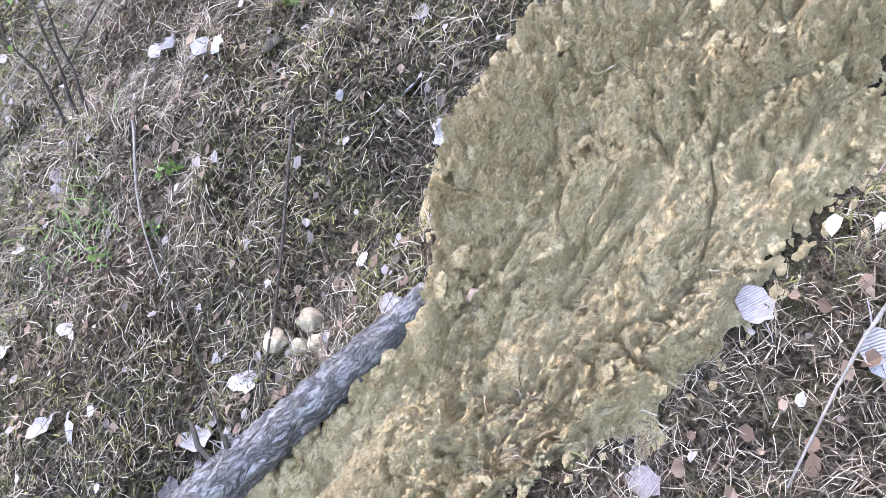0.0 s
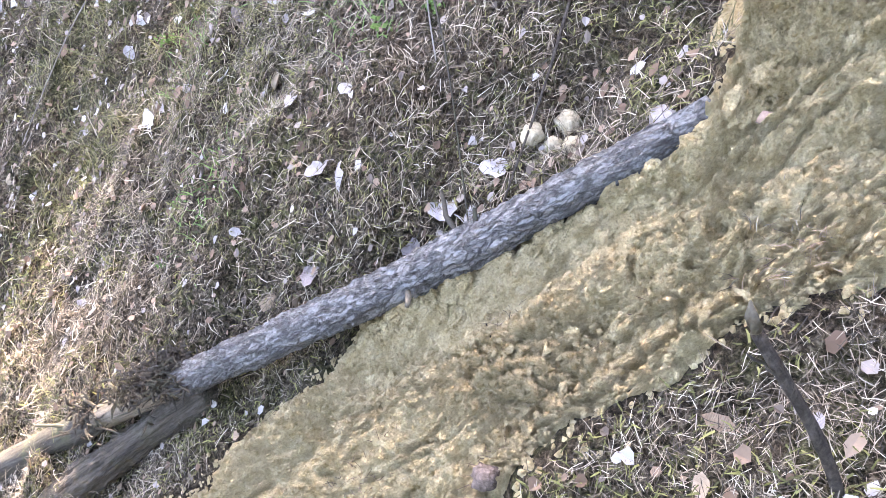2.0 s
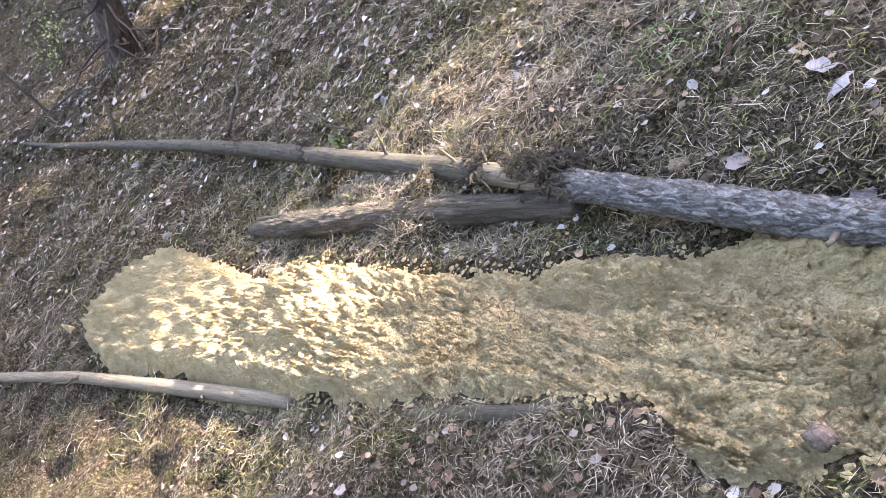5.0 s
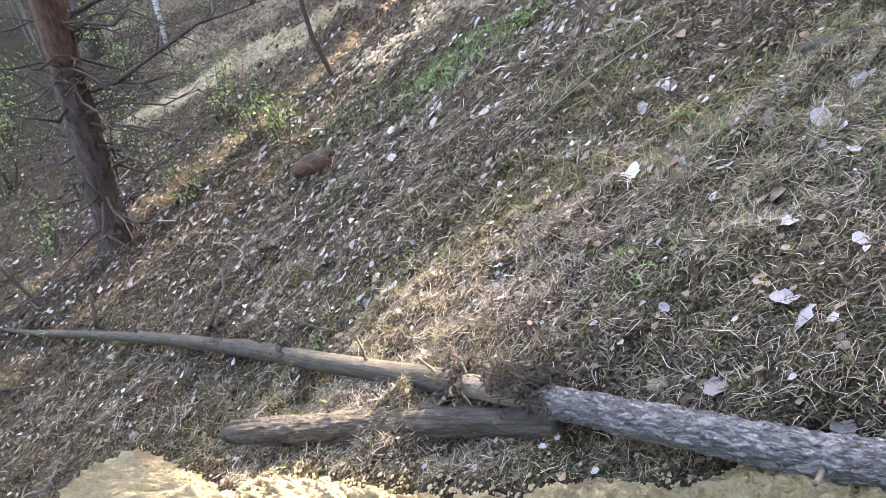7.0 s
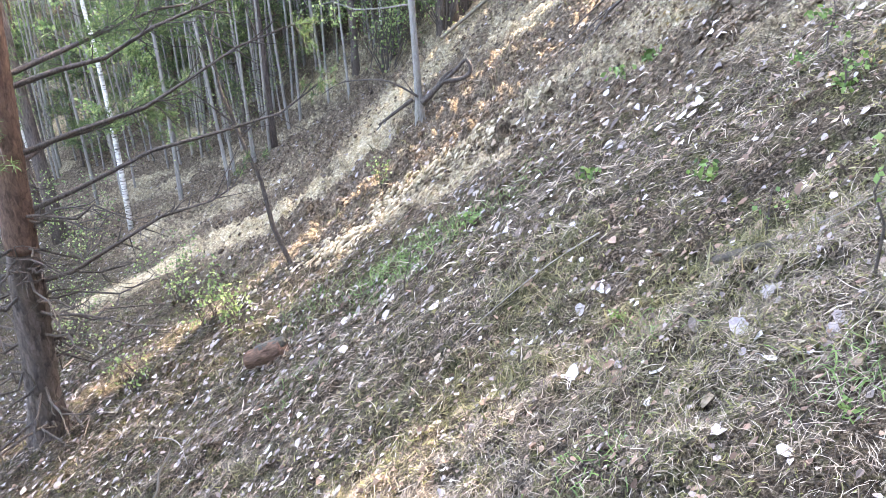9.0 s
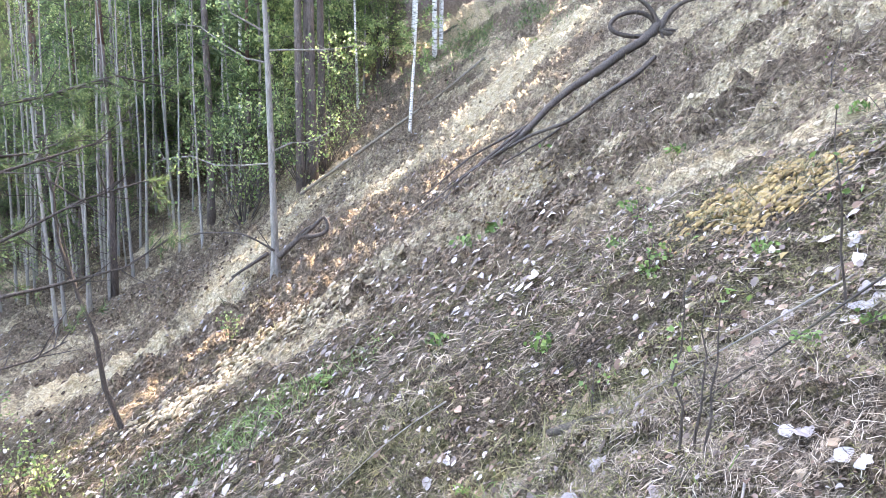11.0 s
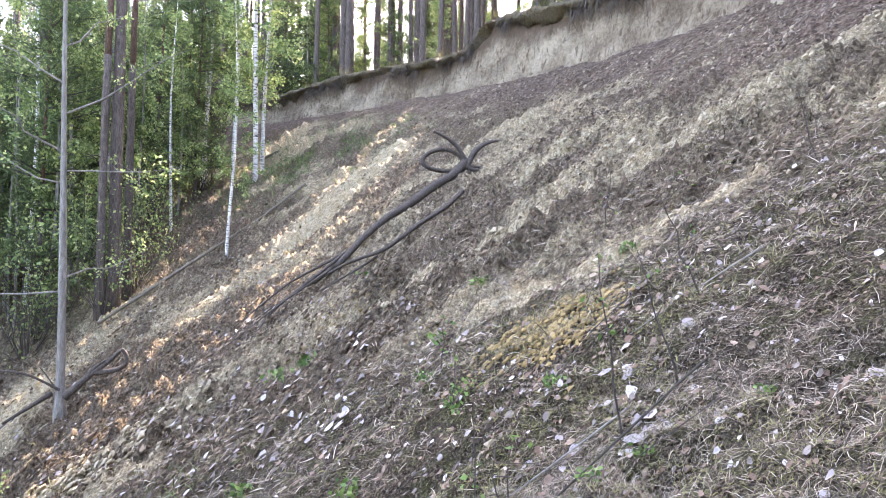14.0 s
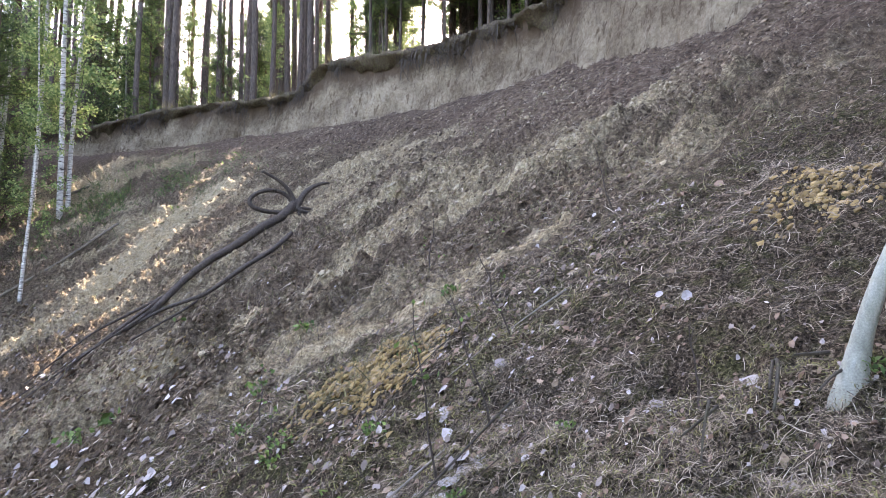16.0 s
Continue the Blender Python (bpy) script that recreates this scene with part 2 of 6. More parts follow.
FRESH_LEAF = leaf_material("fresh_birch_leaf", [(0.0, (0.1, 0.17, 0.065)), (0.6, (0.22, 0.3, 0.11)), (1.0, (0.42, 0.48, 0.19))])
NEEDLE_GREEN = leaf_material("pine_needles", [(0.0, (0.05, 0.08, 0.035)), (0.6, (0.1, 0.15, 0.06)), (1.0, (0.19, 0.24, 0.09))])
STRAW = leaf_material("dry_needles_and_grass", [(0.0, (0.02, 0.016, 0.012)), (0.4, (0.07, 0.054, 0.038)), (0.66, (0.18, 0.143, 0.1)), (0.89, (0.33, 0.278, 0.21)), (1.0, (0.46, 0.41, 0.33))], False)
TURF = bark_material("turf_edge", (0.03, 0.024, 0.018), (0.2, 0.155, 0.105), (14, 14, 14), 0.5, 0.05)
PALE_WOOD = bark_material("pale_bare_wood", (0.08, 0.066, 0.05), (0.24, 0.205, 0.16), (6, 80, 80), 0.25, 0.01, 0, True)
RED_ROT = bark_material("red_rotten_wood", (0.035, 0.02, 0.013), (0.16, 0.1, 0.07), (8, 60, 60), 0.0, 0.02, 0, True)
ASPEN = bark_material("smooth_aspen_bark", (0.2, 0.21, 0.18), (0.4, 0.42, 0.37), (10, 10, 3), 0.2, 0.004)
SAPLING_BARK = bark_material("grey_sapling_bark", (0.11, 0.1, 0.09), (0.3, 0.28, 0.25), (30, 30, 6), 0.0, 0.006)
MOSS = leaf_material("moss", [(0.0, (0.035, 0.036, 0.012)), (0.5, (0.1, 0.1, 0.03)), (1.0, (0.22, 0.21, 0.075))], False)
OCHRE_MOSS = leaf_material("ochre_clods", [(0.0, (0.11, 0.075, 0.026)), (0.5, (0.22, 0.15, 0.055)), (1.0, (0.33, 0.24, 0.1))], False)
CLOD = leaf_material("soil_clods", [(0.0, (0.045, 0.032, 0.022)), (0.4, (0.13, 0.094, 0.063)), (0.8, (0.22, 0.168, 0.115)), (1.0, (0.31, 0.25, 0.18))], False, 0.95)
SAND_CLOD = leaf_material("sandy_clods", [(0.0, (0.17, 0.135, 0.082)), (0.4, (0.3, 0.25, 0.165)), (1.0, (0.42, 0.365, 0.26))], False, 0.95)
BROWN_LEAF = leaf_material("brown_leaf", [(0.0, (0.08, 0.047, 0.03)), (0.5, (0.15, 0.098, 0.066)), (1.0, (0.25, 0.178, 0.13))], False)
HERB = leaf_material("green_herb", [(0.0, (0.05, 0.09, 0.03)), (0.5, (0.11, 0.19, 0.055)), (1.0, (0.2, 0.31, 0.1))])
GRASS = leaf_material("grass_blades", [(0.0, (0.045, 0.05, 0.02)), (0.5, (0.125, 0.122, 0.052)), (1.0, (0.27, 0.25, 0.14))])
PALE_CLOD = bark_material("pale_clay_clod", (0.3, 0.24, 0.15), (0.58, 0.51, 0.38), (30, 30, 30), 0.0, 0.012)
BARK_STRIP = bark_material("pinkish_bark_strip", (0.2, 0.12, 0.085), (0.5, 0.36, 0.29), (20, 20, 20), 0.0, 0.006)
CONE = bark_material("weathered_cone", (0.07, 0.05, 0.04), (0.26, 0.2, 0.17), (60, 60, 60), 0.0, 0.012, 90)

# ---- mesh helpers ----
def part(name, bm, mat, parent=None, label="", smooth=True):
    """Links a bmesh or a mesh as one object, under parent if there is one."""
    if isinstance(bm, bmesh.types.BMesh):
        me = bpy.data.meshes.new(name)
        bm.to_mesh(me)
        bm.free()
    else:
        me = bm
    if not me.materials:
        me.materials.append(mat)
    me.polygons.foreach_set("use_smooth", np.full(len(me.polygons), smooth))
    ob = new(name, me)
    ob.parent = parent
    return tagged(ob, label)


def thing(name, label, category, place=(0, 0, 0), group="", kind=""):
    ob = new(name)
    ob.location = place
    ob.empty_display_size = 0.1
    return tagged(ob, label, category, group, kind)


class Shape:
    """Collects vertices and faces."""

    def __init__(self):
        self.v, self.f, self.n, self.grain = [], [], 0, None

    def add(self, verts, faces):
        verts = np.asarray(verts, float)
        self.f.extend([tuple(i + self.n for i in face) for face in faces])
        self.v.append(verts)
        self.n += len(verts)
        return self

    def tube(self, path, radii, sides=8, rough=0.0, seed=0, cap=True):
        """A round limb along path; rough: uneven radius as a share of it."""
        path, rng = np.asarray(path, float), np.random.default_rng(seed)
        n = len(path)
        along = np.gradient(path, axis=0)
        along /= np.linalg.norm(along, axis=1)[:, None] + 1e-9
        ref = np.array([0.0, 0.0, 1.0]) if abs(along[0][2]) < 0.9 else np.array([1.0, 0.0, 0.0])
        rings = []
        for i in range(n):
            u = np.cross(along[i], ref)
            u /= np.linalg.norm(u)
            w = np.cross(along[i], u)
            a = np.arange(sides) * 2 * np.pi / sides
            r = radii[i] * (1 + rough * rng.normal(size=sides))
            rings.append(path[i] + (np.cos(a) * r)[:, None] * u + (np.sin(a) * r)[:, None] * w)
        verts = np.concatenate(rings)
        faces = [(i * sides + k, i * sides + (k + 1) % sides, (i + 1) * sides + (k + 1) % sides, (i + 1) * sides + k) for i in range(n - 1) for k in range(sides)]
        if cap:
            faces += [tuple(range(sides))[::-1], tuple((n - 1) * sides + k for k in range(sides))]
        return self.add(verts, faces)

    def mesh(self, name):
        me = bpy.data.meshes.new(name)
        me.from_pydata(np.concatenate(self.v).tolist() if self.v else [], [], self.f)
        if self.grain is not None:
            me.attributes.new("grain", "FLOAT_VECTOR", "POINT").data.foreach_set("vector", self.grain.ravel())
        return me


def quick_mesh(name, verts, faces):
    """A mesh from arrays; all faces have the same number of corners."""
    verts, faces = np.asarray(verts, np.float32), np.asarray(faces, np.int32)
    me = bpy.data.meshes.new(name)
    me.vertices.add(len(verts))
    me.vertices.foreach_set("co", verts.ravel())
    me.loops.add(faces.size)
    me.loops.foreach_set("vertex_index", faces.ravel())
    me.polygons.add(len(faces))
    me.polygons.foreach_set("loop_start", np.arange(0, faces.size, faces.shape[1], dtype=np.int32))
    me.update(calc_edges=True)
    return me


def value_noise(x, y, seed=0):
    """Smooth noise from -1 to 1 on arrays."""
    xi, yi = np.floor(x).astype(np.int64), np.floor(y).astype(np.int64)
    fx, fy = x - xi, y - yi
    fx, fy = fx * fx * (3 - 2 * fx), fy * fy * (3 - 2 * fy)

    def h(i, j):
        n = (i * 374761393 + j * 668265263 + seed * 1274126177) & 0x7FFFFFFF
        n = ((n ^ (n >> 13)) * 1274126177) & 0x7FFFFFFF
        n = ((n ^ (n >> 16)) * 668265263) & 0x7FFFFFFF
        return (n & 0xFFFF) / 32767.5 - 1

    return (h(xi, yi) * (1 - fx) + h(xi + 1, yi) * fx) * (1 - fy) + (h(xi, yi + 1) * (1 - fx) + h(xi + 1, yi + 1) * fx) * fy


def fractal(x, y, scale, octaves=4, seed=0, gain=0.5):
    total, amp, norm = 0.0, 1.0, 0.0
    for o in range(octaves):
        c, s = math.cos(o * 1.1 + seed), math.sin(o * 1.1 + seed)
        total = total + amp * value_noise((x * c - y * s) * scale + 17.3 * o, (x * s + y * c) * scale - 9.1 * o, seed + o)
        norm += amp
        amp, scale = amp * gain, scale * 2.03
    return total / norm


def billow(x, y, scale, octaves, seed):
    """Rounded lumps of several sizes parted by sharp creases, about -0.5 to 0.5."""
    total, amp, norm = 0.0, 1.0, 0.0
    for o in range(octaves):
        c, si = math.cos(o * 1.3 + seed), math.sin(o * 1.3 + seed)
        n = np.abs(value_noise((x * c - y * si) * scale + 11.7 * o, (x * si + y * c) * scale - 5.3 * o, seed + 7 * o))
        total, norm = total + amp * (1.6 * np.sqrt(n + 0.004) - 0.88), norm + amp
        amp, scale = amp * 0.62, scale * 1.97
    return total / norm


def smooth_step(v, lo, hi):
    t = np.clip((v - lo) / (hi - lo), 0, 1)
    return t * t * (3 - 2 * t)


def cells(x, y, scale, seed=0):
    """Distance to the nearest of scattered points: 0 on the crown of a lump, about 1 in the creases."""
    x, y = np.asarray(x, float) * scale, np.asarray(y, float) * scale
    xi, yi = np.floor(x).astype(np.int64), np.floor(y).astype(np.int64)
    best = np.full(x.shape, 9.0)
    for i in (-1, 0, 1):
        for j in (-1, 0, 1):
            n = ((xi + i) * 374761393 + (yi + j) * 668265263 + seed * 982451653) & 0x7FFFFFFF
            n = ((n ^ (n >> 13)) * 1274126177) & 0x7FFFFFFF
            n = n ^ (n >> 16)
            px, py = xi + i + (n & 1023) / 1023, yi + j + ((n >> 10) & 1023) / 1023
            best = np.minimum(best, (x - px) ** 2 + (y - py) ** 2)
    return np.sqrt(best)


def band(x, y, a, b, width):
    """1 on the line from a to b, falling to 0 at its sides and ends."""
    ax, ay, bx, by = *a, *b
    ln = math.hypot(bx - ax, by - ay)
    along = ((x - ax) * (bx - ax) + (y - ay) * (by - ay)) / ln
    off = ((x - ax) * (by - ay) - (y - ay) * (bx - ax)) / ln
    return np.exp(-(off / width) ** 2) * smooth_step(along, -width, width) * smooth_step(ln - along, -width, width)


def softplus(v, k=1.5):
    return np.logaddexp(0, v * k) / k


def smoothmin(*values, k=0.9):
    return -np.log(sum(np.exp(-k * np.clip(v, -60, 200)) for v in values)) / k


# ---- the lie of the land: a slope that rises towards +x and bends round at its far end ----
def descent(x, y):
    """Metres below the foot of the scarp, measured along the level."""
    return smoothmin(12.75 - x, -0.87 * (x - 12) - 0.5 * (y - 17), -0.447 * (x - 4.6) - 0.894 * (y - 31))


LEFT_EDGE = [(2.6, -0.05), (1.7, 0.15), (1.28, 0.29), (1.23, 0.49), (1.1, 0.57), (0.92, 0.53), (0.8, 0.47), (0.7, 0.43), (0.6, 0.51), (0.4, 0.65), (0.2, 0.785), (0.05, 0.89), (-0.06, 0.95), (-0.14, 0.95), (-0.35, 1.0), (-0.6, 1.08), (-0.94, 1.19), (-1.35, 1.33), (-1.85, 1.41), (-2.18, 1.63), (-2.6, 1.88), (-2.95, 1.86), (-3.1, 1.55)]
RIGHT_EDGE = [(2.6, -0.6), (1.7, -0.4), (1.06, -0.3), (0.85, -0.24), (0.77, -0.2), (0.63, -0.11), (0.52, -0.05), (0.38, 0.05), (0.14, 0.17), (0.0, 0.21), (-0.14, 0.2), (-0.22, 0.23), (-0.3, 0.38), (-0.53, 0.48), (-0.89, 0.57), (-1.1, 0.6), (-1.45, 0.7), (-2.15, 0.96), (-2.74, 1.15), (-3.0, 1.3), (-3.1, 1.5)]


def edge(table, x):
    t = np.array(table[::-1])
    return np.interp(x, t[:, 0], t[:, 1])


def flow_gully(x, y):
    """How deep the clay's bed is cut into the slope."""
    inside = np.minimum(y - edge(RIGHT_EDGE, x), edge(LEFT_EDGE, x) - y)
    return 0.15 * smooth_step(inside, -0.01, 0.15) * smooth_step(x, -0.95, -0.4) * smooth_step(-x, -1.15, -0.6)


def ground_base(x, y):
    d = descent(x, y)
    rise = 0.12 * smooth_step(-np.hypot(x, y), -6.5, -3.0)
    groove = 0.07 * band(x, y, (0.75, 0.42), (-0.46, 1.265), 0.1)
    hollow = groove + 0.2 * np.exp(-((y - 0.92 + 0.28 * x) / 0.3) ** 2) * smooth_step(x, -1.7, -0.6) * smooth_step(-x, -1.6, -1.0)
    z = 8.6 - 0.675 * d + 0.28 * softplus(d - 15.2) + 0.27 * softplus(d - 25, 0.6)
    bank = 0.06 * np.exp(-((x - 0.3) / 0.6) ** 2 - ((y + 0.1) / 0.25) ** 2)
    return 8.8 - softplus(8.8 - z, 2.0) + rise - hollow - flow_gully(x, y) + bank


# the scarp's foot, from near to far
SCARP = np.array([(9.6, -12.0), (9.7, -4.0), (10.0, 4.5), (10.6, 7.6), (12.3, 11.4), (12.0, 16.0), (10.6, 20.4), (9.8, 24.6), (7.6, 28.2), (4.4, 30.9), (-3.0, 35.5), (-14.0, 41.0), (-40.0, 52.0)])


def dense_line(points, step):
    points = np.asarray(points, float)
    t = np.r_[0, np.cumsum(np.linalg.norm(np.diff(points, axis=0), axis=1))]
    s = np.arange(0, t[-1], step)
    out = np.stack([np.interp(s, t, points[:, k]) for k in range(points.shape[1])], 1)
    for _ in range(int(1.2 / step)):
        out[1:-1] = (out[:-2] + 2 * out[1:-1] + out[2:]) / 4
    return out


SCARP_LINE = dense_line(SCARP, 0.08)


def behind_scarp(x, y):
    """Metres behind the scarp's foot (negative in front of it)."""
    flat = np.stack([np.ravel(x), np.ravel(y)], 1)
    line = SCARP_LINE[::10]
    way = np.gradient(line, axis=0)
    way /= np.linalg.norm(way, axis=1)[:, None]
    out = np.empty(len(flat))
    for i in range(0, len(flat), 20000):
        off = flat[i:i + 20000, None] - line[None]
        d2 = (off ** 2).sum(-1)
        k = d2.argmin(1)
        o = off[np.arange(len(k)), k]
        out[i:i + 20000] = np.sqrt(d2.min(1)) * np.sign(way[k, 1] * o[:, 0] - way[k, 0] * o[:, 1])
    return out.reshape(np.shape(x))


def plateau_height(x, y):
    level = np.interp(y, [12, 17, 20.8, 22.3, 26, 28.5, 31, 36], [10.25, 10.7, 11.05, 10.45, 10.6, 10.75, 9.8, 9.7])
    return level + 0.12 * fractal(x, y, 0.3, 3, 8)


def scree_share(x, y):
    """Fine dark soil that has run down from the scarp, 0 to 1."""
    x, y = np.asarray(x, float), np.asarray(y, float)
    back = behind_scarp(x, y) + 1.2 * fractal(x, y * 0.6, 0.6, 3, 47)
    return smooth_step(back, -4.6, -2.4)


def ground(x, y, lumps=True):
    """Height of the ground, without the plateau."""
    x, y = np.asarray(x, float), np.asarray(y, float)
    z = ground_base(x, y)
    if lumps:
        far = np.clip(np.hypot(x, y) / 14, 0, 1)
        gully = fractal(x * 0.25, y, 1.5, 3, 71)
        slip = smooth_step(y + 0.8 * x, 5.0, 7.5) * smooth_step(descent(x, y), 0.0, 1.5)
        ridge = fractal(x * 0.16, y + 0.1 * x, 0.8, 2, 72)
        z = z + (0.2 * gully + 0.16 * (0.3 - np.abs(ridge))) * slip + 0.045 * fractal(x, y, 1.1, 3, 3) * (0.5 + far * 2)
        inside = np.minimum(y - edge(RIGHT_EDGE, x), edge(LEFT_EDGE, x) - y)
        bed = smooth_step(inside, 0.05, 0.11) * smooth_step(-np.abs(x + 0.25), -2.85, -2.75)
        z = z - 0.1 * bed + (1 - slip) * (1 - bed) * (0.085 * fractal(x, y, 3.5, 3, 5) + 0.06 * fractal(x, y, 9, 3, 7) + 0.02 * fractal(x, y, 22, 2, 6, 0.6))
        scree = scree_share(x, y)
        z = z + slip * (1 - 0.6 * scree) * (0.26 * billow(x, y, 2.3, 3, 73) + 0.24 * billow(x, y, 7.5, 4, 74))
    return z


def sand_share(x, y):
    """Where bare sand shows through the litter, 0 to 1."""
    wx, wy = x + 0.35 * fractal(x, y, 0.9, 3, 21), y + 0.35 * fractal(x, y, 0.9, 3, 22)
    share = 0.0 * x
    for strength, a, b, width in (
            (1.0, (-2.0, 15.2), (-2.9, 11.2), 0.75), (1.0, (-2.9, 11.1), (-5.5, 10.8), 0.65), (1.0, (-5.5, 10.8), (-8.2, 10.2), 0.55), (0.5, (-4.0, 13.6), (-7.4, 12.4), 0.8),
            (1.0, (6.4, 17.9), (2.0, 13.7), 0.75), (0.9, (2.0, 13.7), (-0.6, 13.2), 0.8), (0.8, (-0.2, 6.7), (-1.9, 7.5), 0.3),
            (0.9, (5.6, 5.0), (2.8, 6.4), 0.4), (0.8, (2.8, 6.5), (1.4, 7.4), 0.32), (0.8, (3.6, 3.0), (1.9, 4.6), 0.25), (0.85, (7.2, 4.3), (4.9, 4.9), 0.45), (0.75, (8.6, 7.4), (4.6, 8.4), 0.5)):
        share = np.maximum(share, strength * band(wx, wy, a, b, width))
    loose = 0.6 * smooth_step(y + 0.8 * x, 4.6, 7.2) * smooth_step(fractal(x * 0.5, y, 0.9, 4, 23, 0.6), -0.25, 0.4)
    return np.clip(np.maximum(share, loose), 0, 1)


def slip_share(x, y):
    """How broken up the slope is: high on the slide beyond y = 5, none near by."""
    return smooth_step(y + 0.8 * x, 4.6, 7.2) * smooth_step(np.asarray(behind_scarp(x, y)) * -1, -0.2, 0.6)


def axis(lo, a, b, c, hi, d):
    """Grid lines: d apart from a to b, widening slowly to c, quickly beyond."""
    mid = np.arange(a, b, d)
    up, step = [mid[-1]], d
    while up[-1] < hi:
        step *= 1.0055 if up[-1] < c else 1.045
        up.append(up[-1] + step)
    down, step = [a], d
    while down[-1] > lo:
        step *= 1.024
        down.append(down[-1] - step)
    return np.r_[down[:0:-1], mid, up[1:]]


def build_ground():
    gx, gy = axis(-75, -3.6, 3.0, 12.0, 75, 0.033), axis(-30, -0.8, 5.0, 19.0, 110, 0.031)
    x, y = np.meshgrid(gx, gy, indexing="ij")
    z = ground(x, y)
    back = behind_scarp(x, y)
    z = np.where(back > 0.7, plateau_height(x, y) - 0.25, z)
    nx, ny = len(gx), len(gy)
    me = bpy.data.meshes.new("ground")
    me.vertices.add(nx * ny)
    me.vertices.foreach_set("co", np.stack([x, y, z], -1).ravel())
    i, j = np.meshgrid(np.arange(nx - 1), np.arange(ny - 1), indexing="ij")
    a = (i * ny + j).ravel()
    quads = np.stack([a, a + ny, a + ny + 1, a + 1], 1)
    me.loops.add(quads.size)
    me.loops.foreach_set("vertex_index", quads.ravel())
    me.polygons.add(len(quads))
    me.polygons.foreach_set("loop_start", np.arange(0, quads.size, 4))
    me.update(calc_edges=True)
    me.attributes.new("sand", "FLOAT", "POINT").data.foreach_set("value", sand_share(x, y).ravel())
    me.attributes.new("scree", "FLOAT", "POINT").data.foreach_set("value", scree_share(x, y).ravel())
    me.attributes.new("slip", "FLOAT", "POINT").data.foreach_set("value", slip_share(x, y).ravel())
    return tagged(part("ground", me, LITTER), "steep forest slope under brown needle litter, moss and patches of bare sand", "ground", kind="structure")


build_ground()


def build_scarp():
    """The sand face under the turf edge, and the turf that hangs over it."""
    line = SCARP_LINE
    way = np.gradient(line, axis=0)
    way /= np.linalg.norm(way, axis=1)[:, None]
    side = np.stack([way[:, 1], -way[:, 0]], 1)      # to the back
    n, rows = len(line), 22
    s = np.arange(n) * 0.08
    foot = ground(line[:, 0] - side[:, 0] * 0.3, line[:, 1] - side[:, 1] * 0.3) - 0.2
    top = plateau_height(line[:, 0], line[:, 1])
    verts = []
    for r in range(rows):
        t = r / (rows - 1)
        rough = 0.12 * billow(s, np.full(n, t * 1.5), 1.6, 4, 34) + 0.2 * fractal(s, np.full(n, t * 0.5), 0.7, 3, 30) + 0.16 * fractal(s, np.full(n, t * 0.5), 2.2, 4, 31, 0.6) + 0.06 * fractal(s, np.full(n, t * 6), 3, 3, 33)
        lean = 0.6 * t ** 0.8 - 0.3 + rough
        verts.append(np.stack([line[:, 0] + side[:, 0] * lean, line[:, 1] + side[:, 1] * lean, foot + (top - 0.1 - foot) * t], 1))
    faces = [(r * n + i, (r + 1) * n + i, (r + 1) * n + i + 1, r * n + i + 1) for r in range(rows - 1) for i in range(n - 1)]
    me = Shape().add(np.concatenate(verts), faces).mesh("scarp")
    me.attributes.new("layer", "FLOAT", "POINT").data.foreach_set("value", np.repeat(np.linspace(0, 1, rows), n))
    tagged(part("scarp", me, CLIFF), "pale crumbling sand scarp with dark streaks below the turf edge", "cliff", kind="structure")
    prof = [(0.45, -0.42), (0.3, -0.36), (0.14, -0.26), (0.0, -0.16), (0.0, -0.05), (0.15, 0.02), (0.6, 0.05), (1.6, 0.04), (3.0, -0.1)]
    verts = []
    for k, (back, up) in enumerate(prof):
        w = fractal(s, np.full(n, k * 0.7), 1.1, 4, 41)
        w2 = fractal(s, np.full(n, k * 0.7), 3.1, 4, 43)
        b = back + 0.2 * w + 0.12 * w2
        up = up + (0.16 * fractal(s, s * 0 + 5.0, 1.7, 4, 44, 0.6) if k > 2 else 0.0)
        b = b + 0.12 * billow(s, np.full(n, k * 0.4), 3.5, 3, 42)
        verts.append(np.stack([line[:, 0] + side[:, 0] * b, line[:, 1] + side[:, 1] * b, top + up + 0.1 * billow(s, np.full(n, k * 0.3), 2.6, 3, 39) + (0.35 * w + 0.5 * w2) * (0.8 if k < 2 else 0.2)], 1))
    faces = [(r * n + i, (r + 1) * n + i, (r + 1) * n + i + 1, r * n + i + 1) for r in range(len(prof) - 1) for i in range(n - 1)]
    me = Shape().add(np.concatenate(verts), faces).mesh("turf_edge")
    tagged(part("turf_edge", me, TURF), "dark overhanging turf and roots along the scarp's brink", "turf", kind="structure")
    # tufts of dead grass along the brink
    r = np.random.default_rng(62)
    i = r.integers(0, n - 1, 9000)
    i = i[(line[i, 1] > 3) & (line[i, 1] < 36) & (r.uniform(size=9000) < smooth_step(fractal(s[i], s[i] * 0, 0.9, 3, 45), -0.3, 0.4))]
    m = len(i)
    p0 = np.c_[line[i] + side[i] * r.uniform(-0.1, 0.9, m)[:, None], top[i] + r.uniform(-0.06, 0.06, m)]
    p2 = p0 + np.c_[r.normal(0, 0.09, (m, 2)) - side[i] * r.uniform(0, 0.12, m)[:, None], 0.15 * r.lognormal(0, 0.5, m)]
    wd = np.c_[way[i], np.zeros(m)] * (0.007 * r.lognormal(0, 0.4, m))[:, None]
    v = np.stack([p0 - wd, p0 + wd, p2 + wd * 0.3, p2 - wd * 0.3], 1).reshape(-1, 3)
